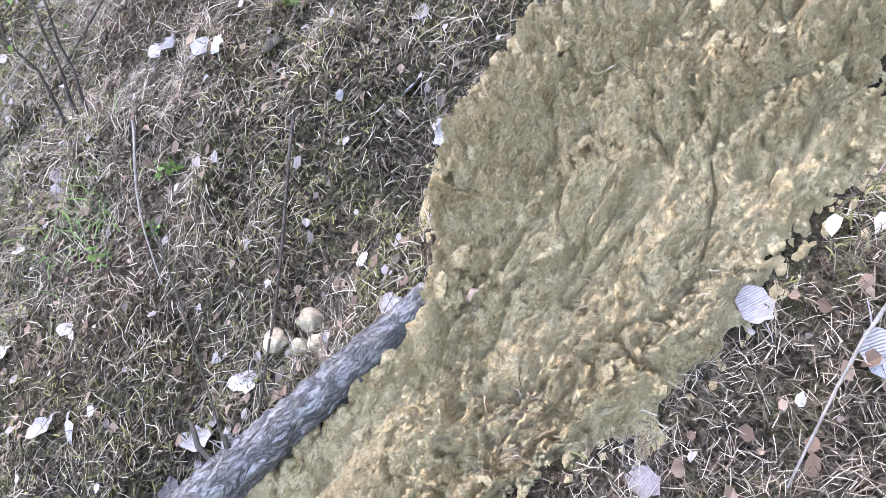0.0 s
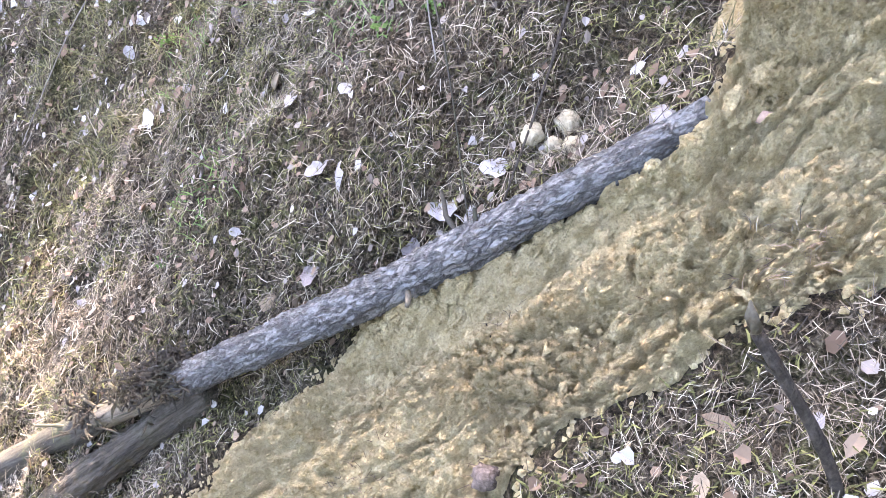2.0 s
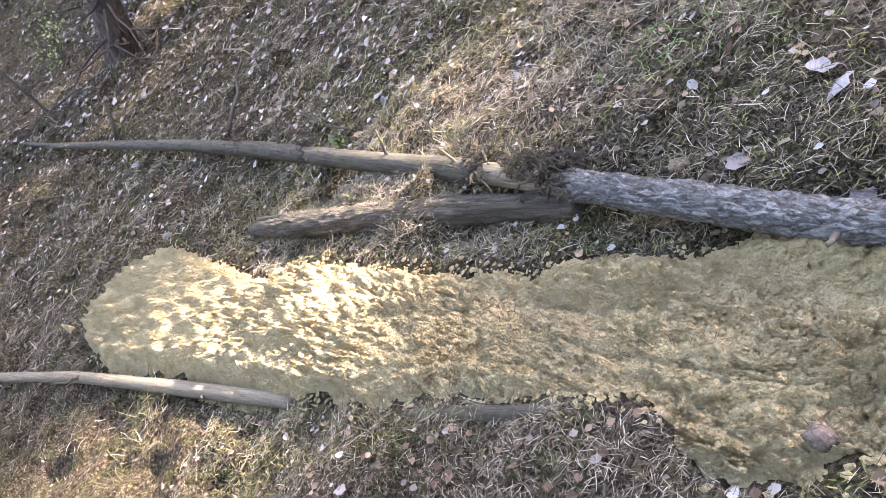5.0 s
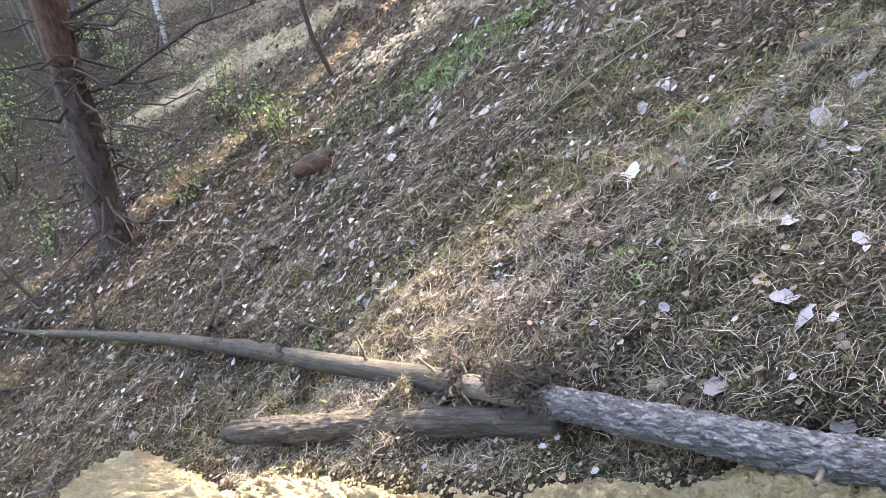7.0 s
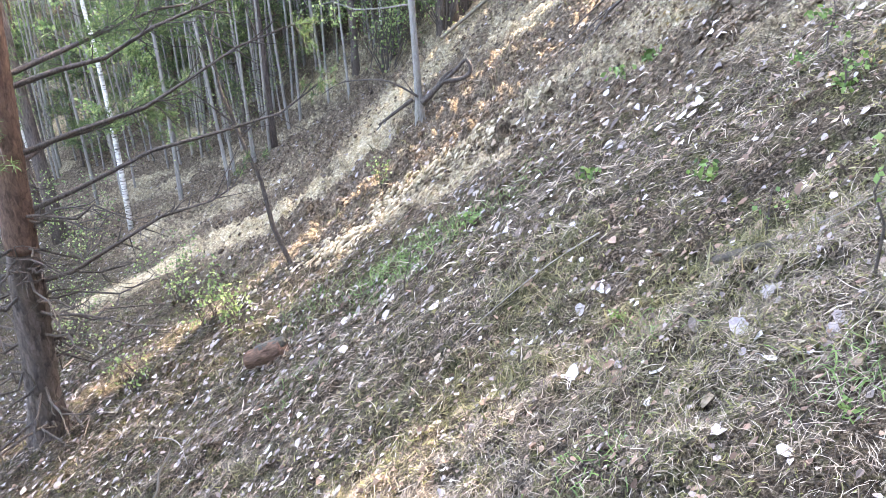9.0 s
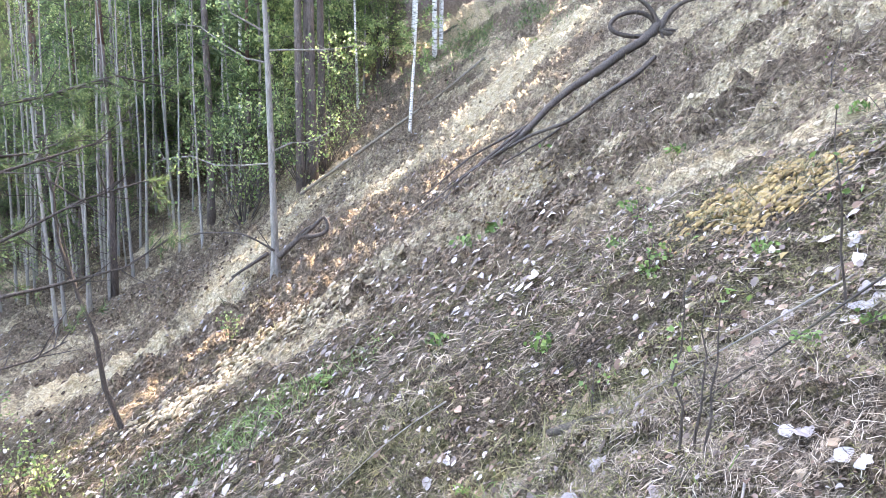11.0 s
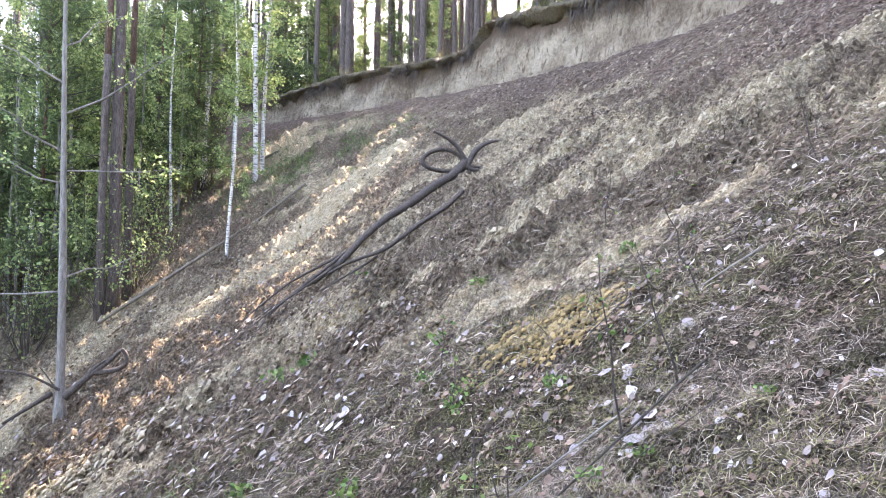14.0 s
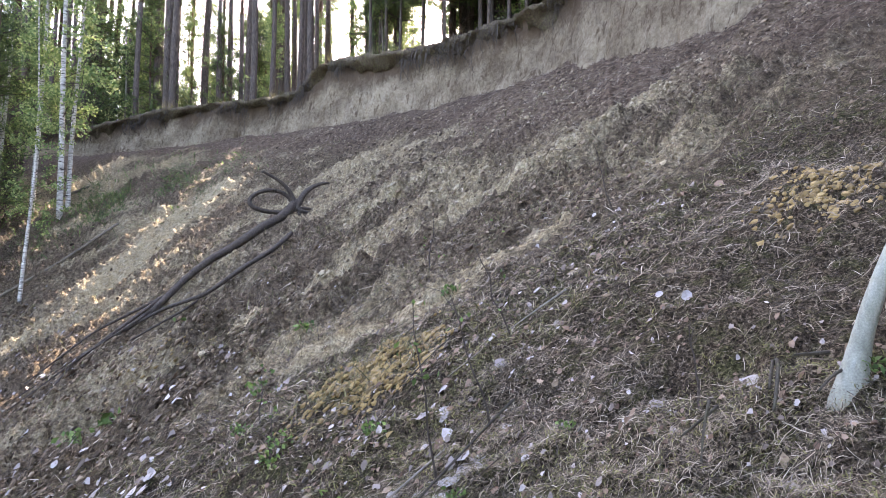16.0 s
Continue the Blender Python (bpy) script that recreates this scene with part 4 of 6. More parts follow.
def tall_pine(name, label, height, radius, seed, place, lean=(0.0, 0.0), group="", crown_from=0.5, dead=10, spray=1.0, canopy=0):
    """A forest pine: dark scaly foot, orange upper stem, dead snags and a crown of needle sprays."""
    r = np.random.default_rng(seed)
    root = thing(name, label, "pine tree", place, group)
    path = stem_path(height, seed, 0.06, lean)
    rad = radius * (1 - 0.75 * np.clip(path[:, 2] / height, 0, 1) ** 1.2) * (1 + 0.3 * np.exp(-np.clip(path[:, 2], 0, None) * 2.5))
    cut = 7
    part("trunk", Shape().tube(path[:cut], rad[:cut], 14, 0.05, seed).mesh("trunk"), PINE_BARK, root)
    part("upper_trunk", Shape().tube(path[cut - 1:], rad[cut - 1:], 12, 0.03, seed).mesh("upper_trunk"), PINE_RED, root, "orange-brown upper trunk")
    snags = Shape()
    for _ in range(dead):
        z = height * r.uniform(0.12, crown_from + 0.1)
        a, ln = r.uniform(0, 6.28), r.uniform(0.4, 1.5)
        b = at_height(path, z)
        t = b + ln * np.array([math.cos(a), math.sin(a), r.uniform(-0.25, 0.2)])
        snags.tube(crooked(b, t, 2, int(r.integers(1e6)), 0.05), [0.018, 0.013, 0.008, 0.003], 5, 0, 0, False)
    part("dead_brushwood", snags.mesh("dead_brushwood"), DARK_TWIG, root)["kind"] = "stuff"
    limbs, centres, heads = Shape(), [], []
    for _ in range(canopy or int(30 * spray)):
        z = height * r.uniform(crown_from, 0.99)
        a, ln = r.uniform(0, 6.28), r.uniform(0.8, 2.4) * (1.3 - z / height)
        b = at_height(path, z)
        d = np.array([math.cos(a), math.sin(a), r.uniform(0.0, 0.5)])
        limbs.tube([b, b + d * ln * 0.5 + (0, 0, -0.06), b + d * ln], [0.035, 0.02, 0.007], 5, 0, 0, False)
        k = 15 if spray > 1 else 12
        t = r.uniform(0.25, 1.05, k)[:, None]
        c = b + d * ln * t + r.normal(size=(k, 3)) * (0.3, 0.3, 0.14) * (0.4 + 0.6 * t)
        centres.append(c)
        heads.append(d + r.normal(size=(k, 3)) * 0.5)
    part("branchwork", limbs.mesh("branchwork"), DARK_TWIG, root)["kind"] = "stuff"
    v, f = tufts(r, np.concatenate(centres), np.concatenate(heads), 0.29 if spray > 1 else 0.26, 10 if spray > 1 else 8)
    part("crown", quick_mesh("crown", v, f), NEEDLE_GREEN, root, smooth=False)
    return root


def leafy_tree(name, label, height, radius, seed, place, bark, category, leaves=2600, leaf=0.032, from_=0.3, group="", reach=1.3, lean=(0.0, 0.0)):
    r = np.random.default_rng(seed)
    root = thing(name, label, category, place, group)
    path = stem_path(height, seed, 0.1, lean)
    rad = radius * (1 - 0.9 * np.clip(path[:, 2] / height, 0, 1)) + 0.004
    part("trunk", Shape().tube(path, rad, 10, 0.04, seed).mesh("trunk"), bark, root)
    limbs, pieces = Shape(), []
    twigs = 40
    for _ in range(twigs):
        z = height * r.uniform(from_, 0.99)
        a, ln = r.uniform(0, 6.28), r.uniform(0.4, 1.2) * reach * (1.25 - z / height)
        b = at_height(path, z)
        d = np.array([math.cos(a), math.sin(a), r.uniform(0.3, 0.9)])
        p = crooked(b, b + d * ln, 2, int(r.integers(1e6)), 0.05)
        limbs.tube(p, [0.012, 0.009, 0.006, 0.002], 4, 0, 0, False)
        k = leaves // twigs
        g = r.integers(2, 6)
        hubs = b + d * ln * r.uniform(0.3, 1.05, (g, 1)) + r.normal(size=(g, 3)) * 0.12
        pieces.append(hubs[r.integers(0, g, k)] + r.normal(size=(k, 3)) * 0.09)
    part("branchwork", limbs.mesh("branchwork"), DARK_TWIG, root)["kind"] = "stuff"
    v, f = leaf_quads(r, np.concatenate(pieces), leaf)
    part("crown", quick_mesh("crown", v, f), FRESH_LEAF, root, smooth=False)
    return root


def bush(name, label, height, seed, place, stems=9, leaves=500, leaf=0.02, mat=None, spread=0.5, group=""):
    """A thin shrub: many bare shoots with a sprinkle of young leaves."""
    r = np.random.default_rng(seed)
    root = thing(name, label, "bush", place, group)
    sh, hubs = Shape(), []
    for _ in range(stems):
        a = r.uniform(0, 6.28)
        tip = np.array([math.cos(a) * spread * r.uniform(0.3, 1) * height, math.sin(a) * spread * r.uniform(0.3, 1) * height, height * r.uniform(0.6, 1.1)])
        p = crooked((0.04 * math.cos(a), 0.04 * math.sin(a), -0.05), tip, 3, int(r.integers(1e6)), 0.05)
        sh.tube(p, np.linspace(0.008, 0.002, 5) * (0.6 + 0.4 * height), 5, 0, 0, False)
        for _ in range(4):
            k = r.integers(1, 4)
            q = p[k] + (p[k + 1] - p[k]) * r.uniform()
            e = q + r.normal(size=3) * 0.16 * height + (0, 0, 0.08 * height)
            sh.tube([q, e], [0.003, 0.0012], 4, 0, 0, False)
            hubs += [e, (q + e) / 2]
        hubs.append(tip)
    part("brushwood", sh.mesh("brushwood"), DARK_TWIG, root)["kind"] = "stuff"
    if leaves:
        hubs = np.array(hubs)
        c = hubs[r.integers(0, len(hubs), leaves)] + r.normal(size=(leaves, 3)) * 0.05 * max(height, 0.5)
        v, f = leaf_quads(r, c, leaf)
        part("foliage", quick_mesh("foliage", v, f), mat or FRESH_LEAF, root, smooth=False)
    return root


STANDING = set()


def place_copy(ob, x, y, z, turn, scale=1.0, stretch=1.0):
    """The first call sets the thing itself in its place, later ones set copies."""
    m = Matrix.Translation((x, y, z)) @ Matrix.Rotation(turn, 4, "Z")
    if ob.name in STANDING:
        c = copy_thing(ob, m)
    else:
        c = ob
        c.matrix_basis = m
        STANDING.add(ob.name)
    c.scale = (scale, scale, scale * stretch)
    return c


# the near pine on the slope, with dead twigs at its foot and long boughs
def build_slope_pine():
    x0, y0, z0 = on_ground(-5.15, 5.5)
    root = thing("slope_pine", "pine with dark scaly bark, orange above, dead twigs round its foot", "pine tree", (x0, y0, z0))
    r = np.random.default_rng(21)
    path = stem_path(11.0, 2.0, 0.03, (0.14, 0.0), 60)
    rad = 0.165 * (1 - 0.7 * np.clip(path[:, 2] / 11, 0, 1)) * (1 + 0.35 * np.exp(-np.clip(path[:, 2], 0, None) * 4))
    k = int(np.argmin(np.abs(path[:, 2] - 2.1)))
    low, high = dense_line(np.c_[path[:k + 1], rad[:k + 1]], 0.03), dense_line(np.c_[path[k:], rad[k:]], 0.05)
    part("trunk", rough_stem(low[:, :3], low[:, 3], 44, 0.13, 301).mesh("trunk"), PINE_BARK, root)
    part("upper_trunk", rough_stem(high[:, :3], high[:, 3], 28, 0.06, 302).mesh("upper_trunk"), PINE_RED, root, "orange-brown flaky upper trunk")
    for i in range(54):
        z = r.uniform(0.25, 2.6)
        a, ln = r.uniform(-1.9, 3.6), r.uniform(0.5, 1.6)
        b = at_height(path, z)
        t = b + ln * np.array([math.cos(a), math.sin(a), r.uniform(-0.35, 0.1)])
        sh = Shape()
        p = crooked(b, t, 4, 400 + i, 0.05)
        sh.tube(p, np.linspace(0.017, 0.004, 6), 6, 0.05, i, False)
        for _ in range(5):
            j = r.integers(1, 5)
            sh.tube(crooked(p[j], p[j] + r.normal(size=3) * 0.16 + (t - b) * 0.15, 1, int(r.integers(1e6)), 0.1), [0.007, 0.005, 0.0025], 4, 0, 0, False)
        part("dead_twig", sh.mesh("dead_twig"), DARK_TWIG, root)
    boughs = [(3.0, (1.0, 0.62, 0.42), 3.0), (2.45, (1.0, 0.62, 0.36), 3.3), (3.6, (0.95, 0.75, 0.4), 2.6), (1.75, (0.9, 0.8, 0.3), 2.3), (2.9, (0.3, 1.0, 0.15), 2.6), (3.7, (0.5, 1.0, 0.3), 3.0), (4.4, (0.75, 0.8, 0.2), 3.4), (3.3, (-0.6, 0.8, 0.2), 2.2), (4.2, (-0.9, 0.3, 0.2), 2.2), (3.2, (0.4, -1.0, 0.25), 1.6)]
    for i, (z, d, ln) in enumerate(boughs):
        d = np.array(d) / np.linalg.norm(d)
        b = at_height(path, z)
        p = crooked(b, b + d * ln, 4, 500 + i, 0.022)
        sh = Shape().tube(p, np.linspace(0.028, 0.007, 6), 8, 0.05, i, False)
        cs, hs = [], []
        green = i in (4, 5, 6, 7, 8, 9)
        for _ in range(26 if green else 16):
            t = r.uniform(0.3, 1.0)
            q = np.array([np.interp(t * 5, range(6), p[:, j]) for j in range(3)])
            side = r.normal(size=3) * 0.5 + d * 0.6
            e = q + side * r.uniform(0.2, 0.55)
            sh.tube(crooked(q, e, 1, int(r.integers(1e6)), 0.06), [0.008, 0.005, 0.002], 5, 0, 0, False)
            if green or t > 0.93:
                for s in np.linspace(0.35, 1, 5):
                    cs.append(q + (e - q) * s + r.normal(size=3) * 0.05)
                    hs.append(side)
        bough = part("bough", sh.mesh("bough"), DARK_TWIG, root)
        if cs:
            v, f = tufts(r, np.array(cs), np.array(hs), 0.085, 22)
            part("needles", quick_mesh("needles", v, f), NEEDLE_GREEN, bough, "green needle tufts", smooth=False)


build_slope_pine()

# the sapling on the slide, with its curled root beside it
def build_sapling():
    x0, y0, z0 = on_ground(-1.53, 11.69)
    root = thing("young_aspen", "slim grey young tree with sparse new leaves standing on the slide", "tree", (x0, y0, z0))
    path = stem_path(9.5, 1.3, 0.03, (-0.015, 0.0), 30)
    rad = 0.068 * (1 - 0.8 * np.clip(path[:, 2] / 9.5, 0, 1)) * (1 + 0.5 * np.exp(-np.clip(path[:, 2], 0, None) * 7))
    d = dense_line(np.c_[path, rad], 0.06)
    part("trunk", rough_stem(d[:, :3], d[:, 3], 20, 0.05, 311).mesh("trunk"), SAPLING_BARK, root)
    r = np.random.default_rng(31)
    for i, (z, dx, dy, up, ln) in enumerate([(1.9, -1, 0.2, 0.02, 1.9), (2.1, 0.8, 0.3, 0.35, 1.5), (3.6, -0.9, 0.1, 0.35, 1.7), (3.8, 0.9, 0.0, 0.1, 1.9), (4.1, -0.8, -0.3, 0.5, 2.0), (4.7, 0.9, -0.2, 0.6, 2.0), (5.2, -0.9, 0.2, 0.5, 1.7), (5.8, 0.5, 0.6, 0.6, 1.6), (6.5, -0.5, -0.6, 0.8, 1.5), (7.2, 0.7, 0.2, 0.8, 1.3), (7.8, -0.6, 0.3, 0.9, 1.2)]):
        b = at_height(path, z)
        e = b + np.array([dx, dy, up]) * ln
        p = crooked(b, e, 3, 600 + i, 0.04)
        limb, side = Shape().tube(p, np.linspace(0.018, 0.004, 5), 6, 0.05, i, False), Shape()
        hubs = []
        for _ in range(12):
            t = r.uniform(0.3, 1.0) * 4
            q = np.array([np.interp(t, range(5), p[:, j]) for j in range(3)])
            w = q + r.normal(size=3) * 0.16
            side.tube([q, w], [0.004, 0.002], 4, 0, 0, False)
            hubs.append(w)
        br = part("branch", limb.mesh("branch"), SAPLING_BARK, root)
        part("brushwood", side.mesh("brushwood"), SAPLING_BARK, br)["kind"] = "stuff"
        k = 110
        c = np.array(hubs)[r.integers(0, 12, k)] + r.normal(size=(k, 3)) * 0.055
        v, f = leaf_quads(r, c, 0.03)
        part("foliage", quick_mesh("foliage", v, f), FRESH_LEAF, br, "yellow-green young leaves", smooth=False)


build_sapling()


def shrink(limbs, k):
    return [([(x * k, y * k, z * k) for x, y, z in pts], r0 * k, r1 * k) for pts, r0, r1 in limbs]


def twisted_root(name, label, limbs, place, mat=None, thin=1.0):
    """Dead wood of several crooked limbs, each given as points and its two radii."""
    root = thing(name, label, "dead wood", place)
    for i, (pts, r0, r1) in enumerate(limbs):
        d = dense_line(np.array(pts, float), 0.03)
        part("limb", rough_stem(d, np.linspace(r0, r1, len(d)) * thin, 14, 0.12, 700 + i).mesh("limb"), mat or DARK_TWIG, root)
    return root


sx, sy, sz = on_ground(-1.2, 11.6, 0.2)
twisted_root("curled_root", "crooked dead root lying against the young tree's foot", shrink([
    ([(-0.35, -0.1, -0.05), (-0.1, -0.1, 0.2), (0.15, -0.1, 0.44), (0.4, -0.1, 0.6), (0.58, -0.1, 0.82), (0.7, -0.1, 0.92)], 0.06, 0.03),
    ([(0.15, -0.1, 0.44), (0.5, -0.15, 0.46), (0.78, -0.15, 0.52), (0.88, -0.15, 0.7), (0.8, -0.1, 0.86), (0.66, -0.1, 0.95)], 0.045, 0.03),
    ([(0.0, -0.1, 0.3), (0.2, -0.1, 0.62), (0.5, -0.1, 0.74)], 0.035, 0.015),
    ([(-0.45, 0.0, 0.1), (-0.8, -0.1, 0.35), (-1.2, -0.1, 0.55), (-2.2, -0.2, 0.55), (-2.7, -0.2, 0.25)], 0.022, 0.008),
    ([(-0.5, 0.0, 0.1), (-0.7, 0.1, 0.4), (-0.85, 0.1, 0.6)], 0.015, 0.006),
    ([(-0.6, 0.1, 0.02), (-1.0, 0.2, -0.25), (-1.5, 0.3, -0.6)], 0.04, 0.02)], 0.75), (sx, sy, sz), None, 1.3)

# the uprooted dead tree that lies down the slide, its roots in the air
ax, ay, az = on_ground(5.0, 10.7)


def slope_line(points):
    """Points given as x, y and height over the ground, relative to the dead tree's foot."""
    return [(x - ax, y - ay, max(float(ground_base(x, y)), float(ground(x, y)) + 0.02) + 0.85 * h - az) for x, y, h in points]


twisted_root("uprooted_dead_tree", "dark uprooted dead tree lying down the slide with a looped root", [
    (slope_line([(5.0, 10.75, 0.34), (4.7, 10.6, 0.3), (4.3, 10.5, 0.22), (3.75, 10.45, 0.2), (3.3, 10.25, 0.2), (2.9, 10.22, 0.14), (2.45, 10.05, 0.14), (1.95, 10.05, 0.08)]), 0.085, 0.04),
    ([(0.01, 0.05, 0.20), (-0.03, 0.05, 0.42), (-0.18, 0.05, 0.59), (-0.49, 0.05, 0.64), (-0.79, 0.05, 0.53), (-0.95, 0.05, 0.37), (-0.91, 0.00, 0.27), (-0.65, 0.00, 0.21), (-0.30, 0.00, 0.21), (-0.01, 0.00, 0.27)], 0.036, 0.04),
    ([(-0.03, 0.00, 0.29), (0.07, 0.00, 0.53), (0.18, 0.00, 0.69), (0.44, 0.00, 0.85), (0.65, 0.00, 0.88)], 0.07, 0.025),
    ([(-0.03, 0.02, 0.42), (-0.17, 0.02, 0.70), (-0.46, 0.02, 0.86), (-0.69, 0.02, 0.93)], 0.05, 0.02),
    ([(-0.01, -0.05, 0.29), (0.21, -0.10, 0.25), (0.44, -0.10, 0.20)], 0.05, 0.02),
    ([(-0.03, -0.05, 0.25), (0.08, -0.10, 0.09), (0.14, -0.10, -0.07)], 0.05, 0.03),
    ([(0.02, -0.05, 0.33), (0.30, -0.05, 0.35), (0.54, -0.10, 0.25)], 0.03, 0.01),
    (slope_line([(4.2, 9.2, 0.1), (3.8, 8.95, 0.2), (3.3, 8.8, 0.2), (2.8, 8.85, 0.18), (2.4, 9.5, 0.16), (1.9, 9.65, 0.1)]), 0.038, 0.02),
    (slope_line([(3.95, 9.4, 0.08), (3.3, 9.2, 0.12), (2.6, 9.1, 0.08), (1.9, 9.1, 0.05)]), 0.025, 0.012),
    (slope_line([(2.5, 10.15, 0.12), (1.9, 9.7, 0.12), (1.3, 9.3, 0.08), (0.9, 9.0, 0.05)]), 0.03, 0.01),
    (slope_line([(2.6, 10.2, 0.12), (1.7, 10.3, 0.15), (0.9, 10.4, 0.1)]), 0.025, 0.008),
    (slope_line([(2.2, 9.6, 0.1), (1.4, 9.3, 0.14), (0.6, 9.1, 0.06)]), 0.015, 0.006),
    (slope_line([(2.2, 10.1, 0.1), (1.5, 10.0, 0.14), (0.7, 9.7, 0.06)]), 0.015, 0.006)], (ax, ay, az), DARK_TWIG, 1.0)
build_pole("fallen_thin_trunk", "thin fallen trunk lying down the far slope", [(3.5, 17.8, 4.2, 0.03), (2.2, 17.2, 3.12, 0.034), (0.0, 16.2, 1.56, 0.04), (-1.3, 15.6, 0.62, 0.04)], PALE_WOOD, 321)
build_pole("fallen_thin_trunk", "thin dark fallen trunk below the scarp", [(2.4, 23.5, 5.25, 0.05), (3.6, 23.6, 6.0, 0.05), (4.9, 23.4, 6.6, 0.04)], OLD_WOOD, 322)
build_pole("dead_branch_on_sand", "dark dead branch lying on the bare sand", [(-2.9, 12.4, -1.25, 0.05), (-2.4, 12.7, -0.85, 0.06), (-2.0, 12.9, -0.5, 0.04)], OLD_WOOD, 323)

# the leaning dark sapling and other thin stems near the path
def thin_stem(name, label, place, tip, radius, seed, twigs=6, leaves=0):
    x0, y0, z0 = place
    root = thing(name, label, "sapling", place)
    p = crooked((0, 0, -0.05), tip, 5, seed, 0.015)
    part("stem", Shape().tube(p, np.linspace(radius, radius * 0.3, 7), 8, 0.05, seed, False).mesh("stem"), DARK_TWIG, root)
    r = np.random.default_rng(seed)
    hubs = []
    for i in range(twigs):
        t = r.uniform(0.35, 0.97) * 6
        b = np.array([np.interp(t, range(7), p[:, j]) for j in range(3)])
        e = b + r.normal(size=3) * 0.14 * np.linalg.norm(tip) + (0, 0, 0.05 * np.linalg.norm(tip))
        part("twig", Shape().tube(crooked(b, e, 1, seed + i, 0.06), [radius * 0.35, radius * 0.25, radius * 0.12], 5, 0, 0, False).mesh("twig"), DARK_TWIG, root)
        hubs.append(e)
    if leaves:
        k = np.array(hubs)[r.integers(0, len(hubs), leaves)] + r.normal(size=(leaves, 3)) * 0.03
        v, f = leaf_quads(r, k, 0.016)
        part("foliage", quick_mesh("foliage", v, f), HERB, root, smooth=False)


thin_stem("leaning_sapling", "thin dark bare sapling leaning over the slide", on_ground(-2.97, 7.75), (-0.85, 0.2, 3.4), 0.035, 41, 9)
thin_stem("leaning_sapling", "thin dark bare stem leaning beside the pine", on_ground(-5.6, 4.6), (-1.3, 0.4, 2.4), 0.02, 42, 4)
for i, (x, y, tx, h, lv) in enumerate([(0.75, 1.78, 0.0, 0.62, 8), (0.78, 1.73, 0.03, 0.55, 0), (0.79, 1.69, 0.05, 0.5, 10), (1.5, 1.94, -0.1, 0.75, 20), (1.85, 2.0, -0.2, 0.6, 6), (2.3, 2.3, -0.25, 0.5, 6), (1.47, 3.77, 0.05, 0.35, 30), (0.68, 2.4, 0.02, 0.2, 14), (1.28, 3.13, 0.03, 0.28, 40), (-3.2, 6.2, -0.1, 0.7, 30), (-2.5, 5.6, 0.05, 0.6, 8), (-1.1, 4.4, 0.1, 0.45, 0), (2.1, 1.1, 0.02, 0.3, 0), (3.83, 2.8, -0.15, 0.5, 0), (3.2, 4.3, 0.1, 0.5, 8)]):
    thin_stem("shoot", "thin upright shoot with few small leaves on the slope", on_ground(x, y), (tx, 0.05, h), 0.006, 800 + i, 4, lv)

# bushes by the path
for i, (x, y, h, lv) in enumerate([(-3.9, 7.0, 0.8, 260), (-3.1, 6.1, 0.6, 200), (-4.9, 8.3, 1.0, 300), (-6.4, 8.0, 0.9, 200), (-1.9, 8.9, 0.4, 120), (-4.3, 5.9, 0.7, 120), (-6.5, 6.0, 0.8, 160), (-7.4, 9.8, 1.1, 260)]):
    bush("bush", "thin bare shrub with a few pale green young leaves", h, 900 + i, on_ground(x, y), 8, lv, 0.022)


# low green plants
def herb(place, seed, size, mat):
    r = np.random.default_rng(seed)
    n = 34
    a = r.uniform(0, 6.28, n)
    c = np.c_[np.cos(a) * size * r.uniform(0.1, 1, n), np.sin(a) * size * r.uniform(0.1, 1, n), size * r.uniform(0.1, 0.9, n)]
    v, f = leaf_quads(r, c, size * 0.2, 1.3)
    ob = part("green_plant", quick_mesh("green_plant", v, f), mat, smooth=False)
    ob.location = place
    return tagged(ob, "small fresh green plant among the needles", "plant", "green plants")


for i, (x, y, s) in enumerate([(0.9, 6.51, 0.18), (1.28, 3.13, 0.08), (1.42, 3.91, 0.08), (0.71, 3.24, 0.1), (1.26, 1.85, 0.06), (1.45, 1.77, 0.06), (1.1, 6.0, 0.16), (-0.55, 5.18, 0.13), (-1.6, 2.2, 0.06), (0.5, 1.35, 0.04), (0.75, 1.3, 0.05), (0.62, 1.25, 0.04), (-0.62, 0.6, 0.045), (-0.2, 1.75, 0.03), (-0.35, 1.7, 0.03), (1.9, 1.6, 0.05), (2.2, 0.55, 0.06), (1.6, 2.6, 0.07), (2.9, 3.6, 0.09), (0.3, 4.4, 0.1), (0.1, 2.4, 0.04), (2.4, 5.0, 0.1), (1.8, 4.6, 0.1), (2.6, 9.0, 0.2), (1.2, 1.15, 0.035)]):
    herb(on_ground(x, y), 1000 + i, s, HERB)
pieces_ = []
r = np.random.default_rng(44)
for cx, cy, rad, count, ln in [(-1.17, 5.28, 0.3, 700, 0.12), (-1.3, 5.6, 0.25, 400, 0.12), (-2.2, 5.9, 0.3, 300, 0.12), (-0.4, 5.4, 0.3, 300, 0.1), (-1.9, 4.0, 0.15, 120, 0.08), (0.55, 1.5, 0.08, 160, 0.06), (-0.1, 1.6, 0.08, 120, 0.06), (0.15, 2.2, 0.1, 140, 0.07), (4.9, 20.5, 1.6, 220, 0.25), (3.5, 22.0, 1.5, 200, 0.25)]:
    x, y = r.normal(cx, rad, count), r.normal(cy, rad, count)
    pieces_.append((x, y, ln))
GREEN_TUFTS = pieces_

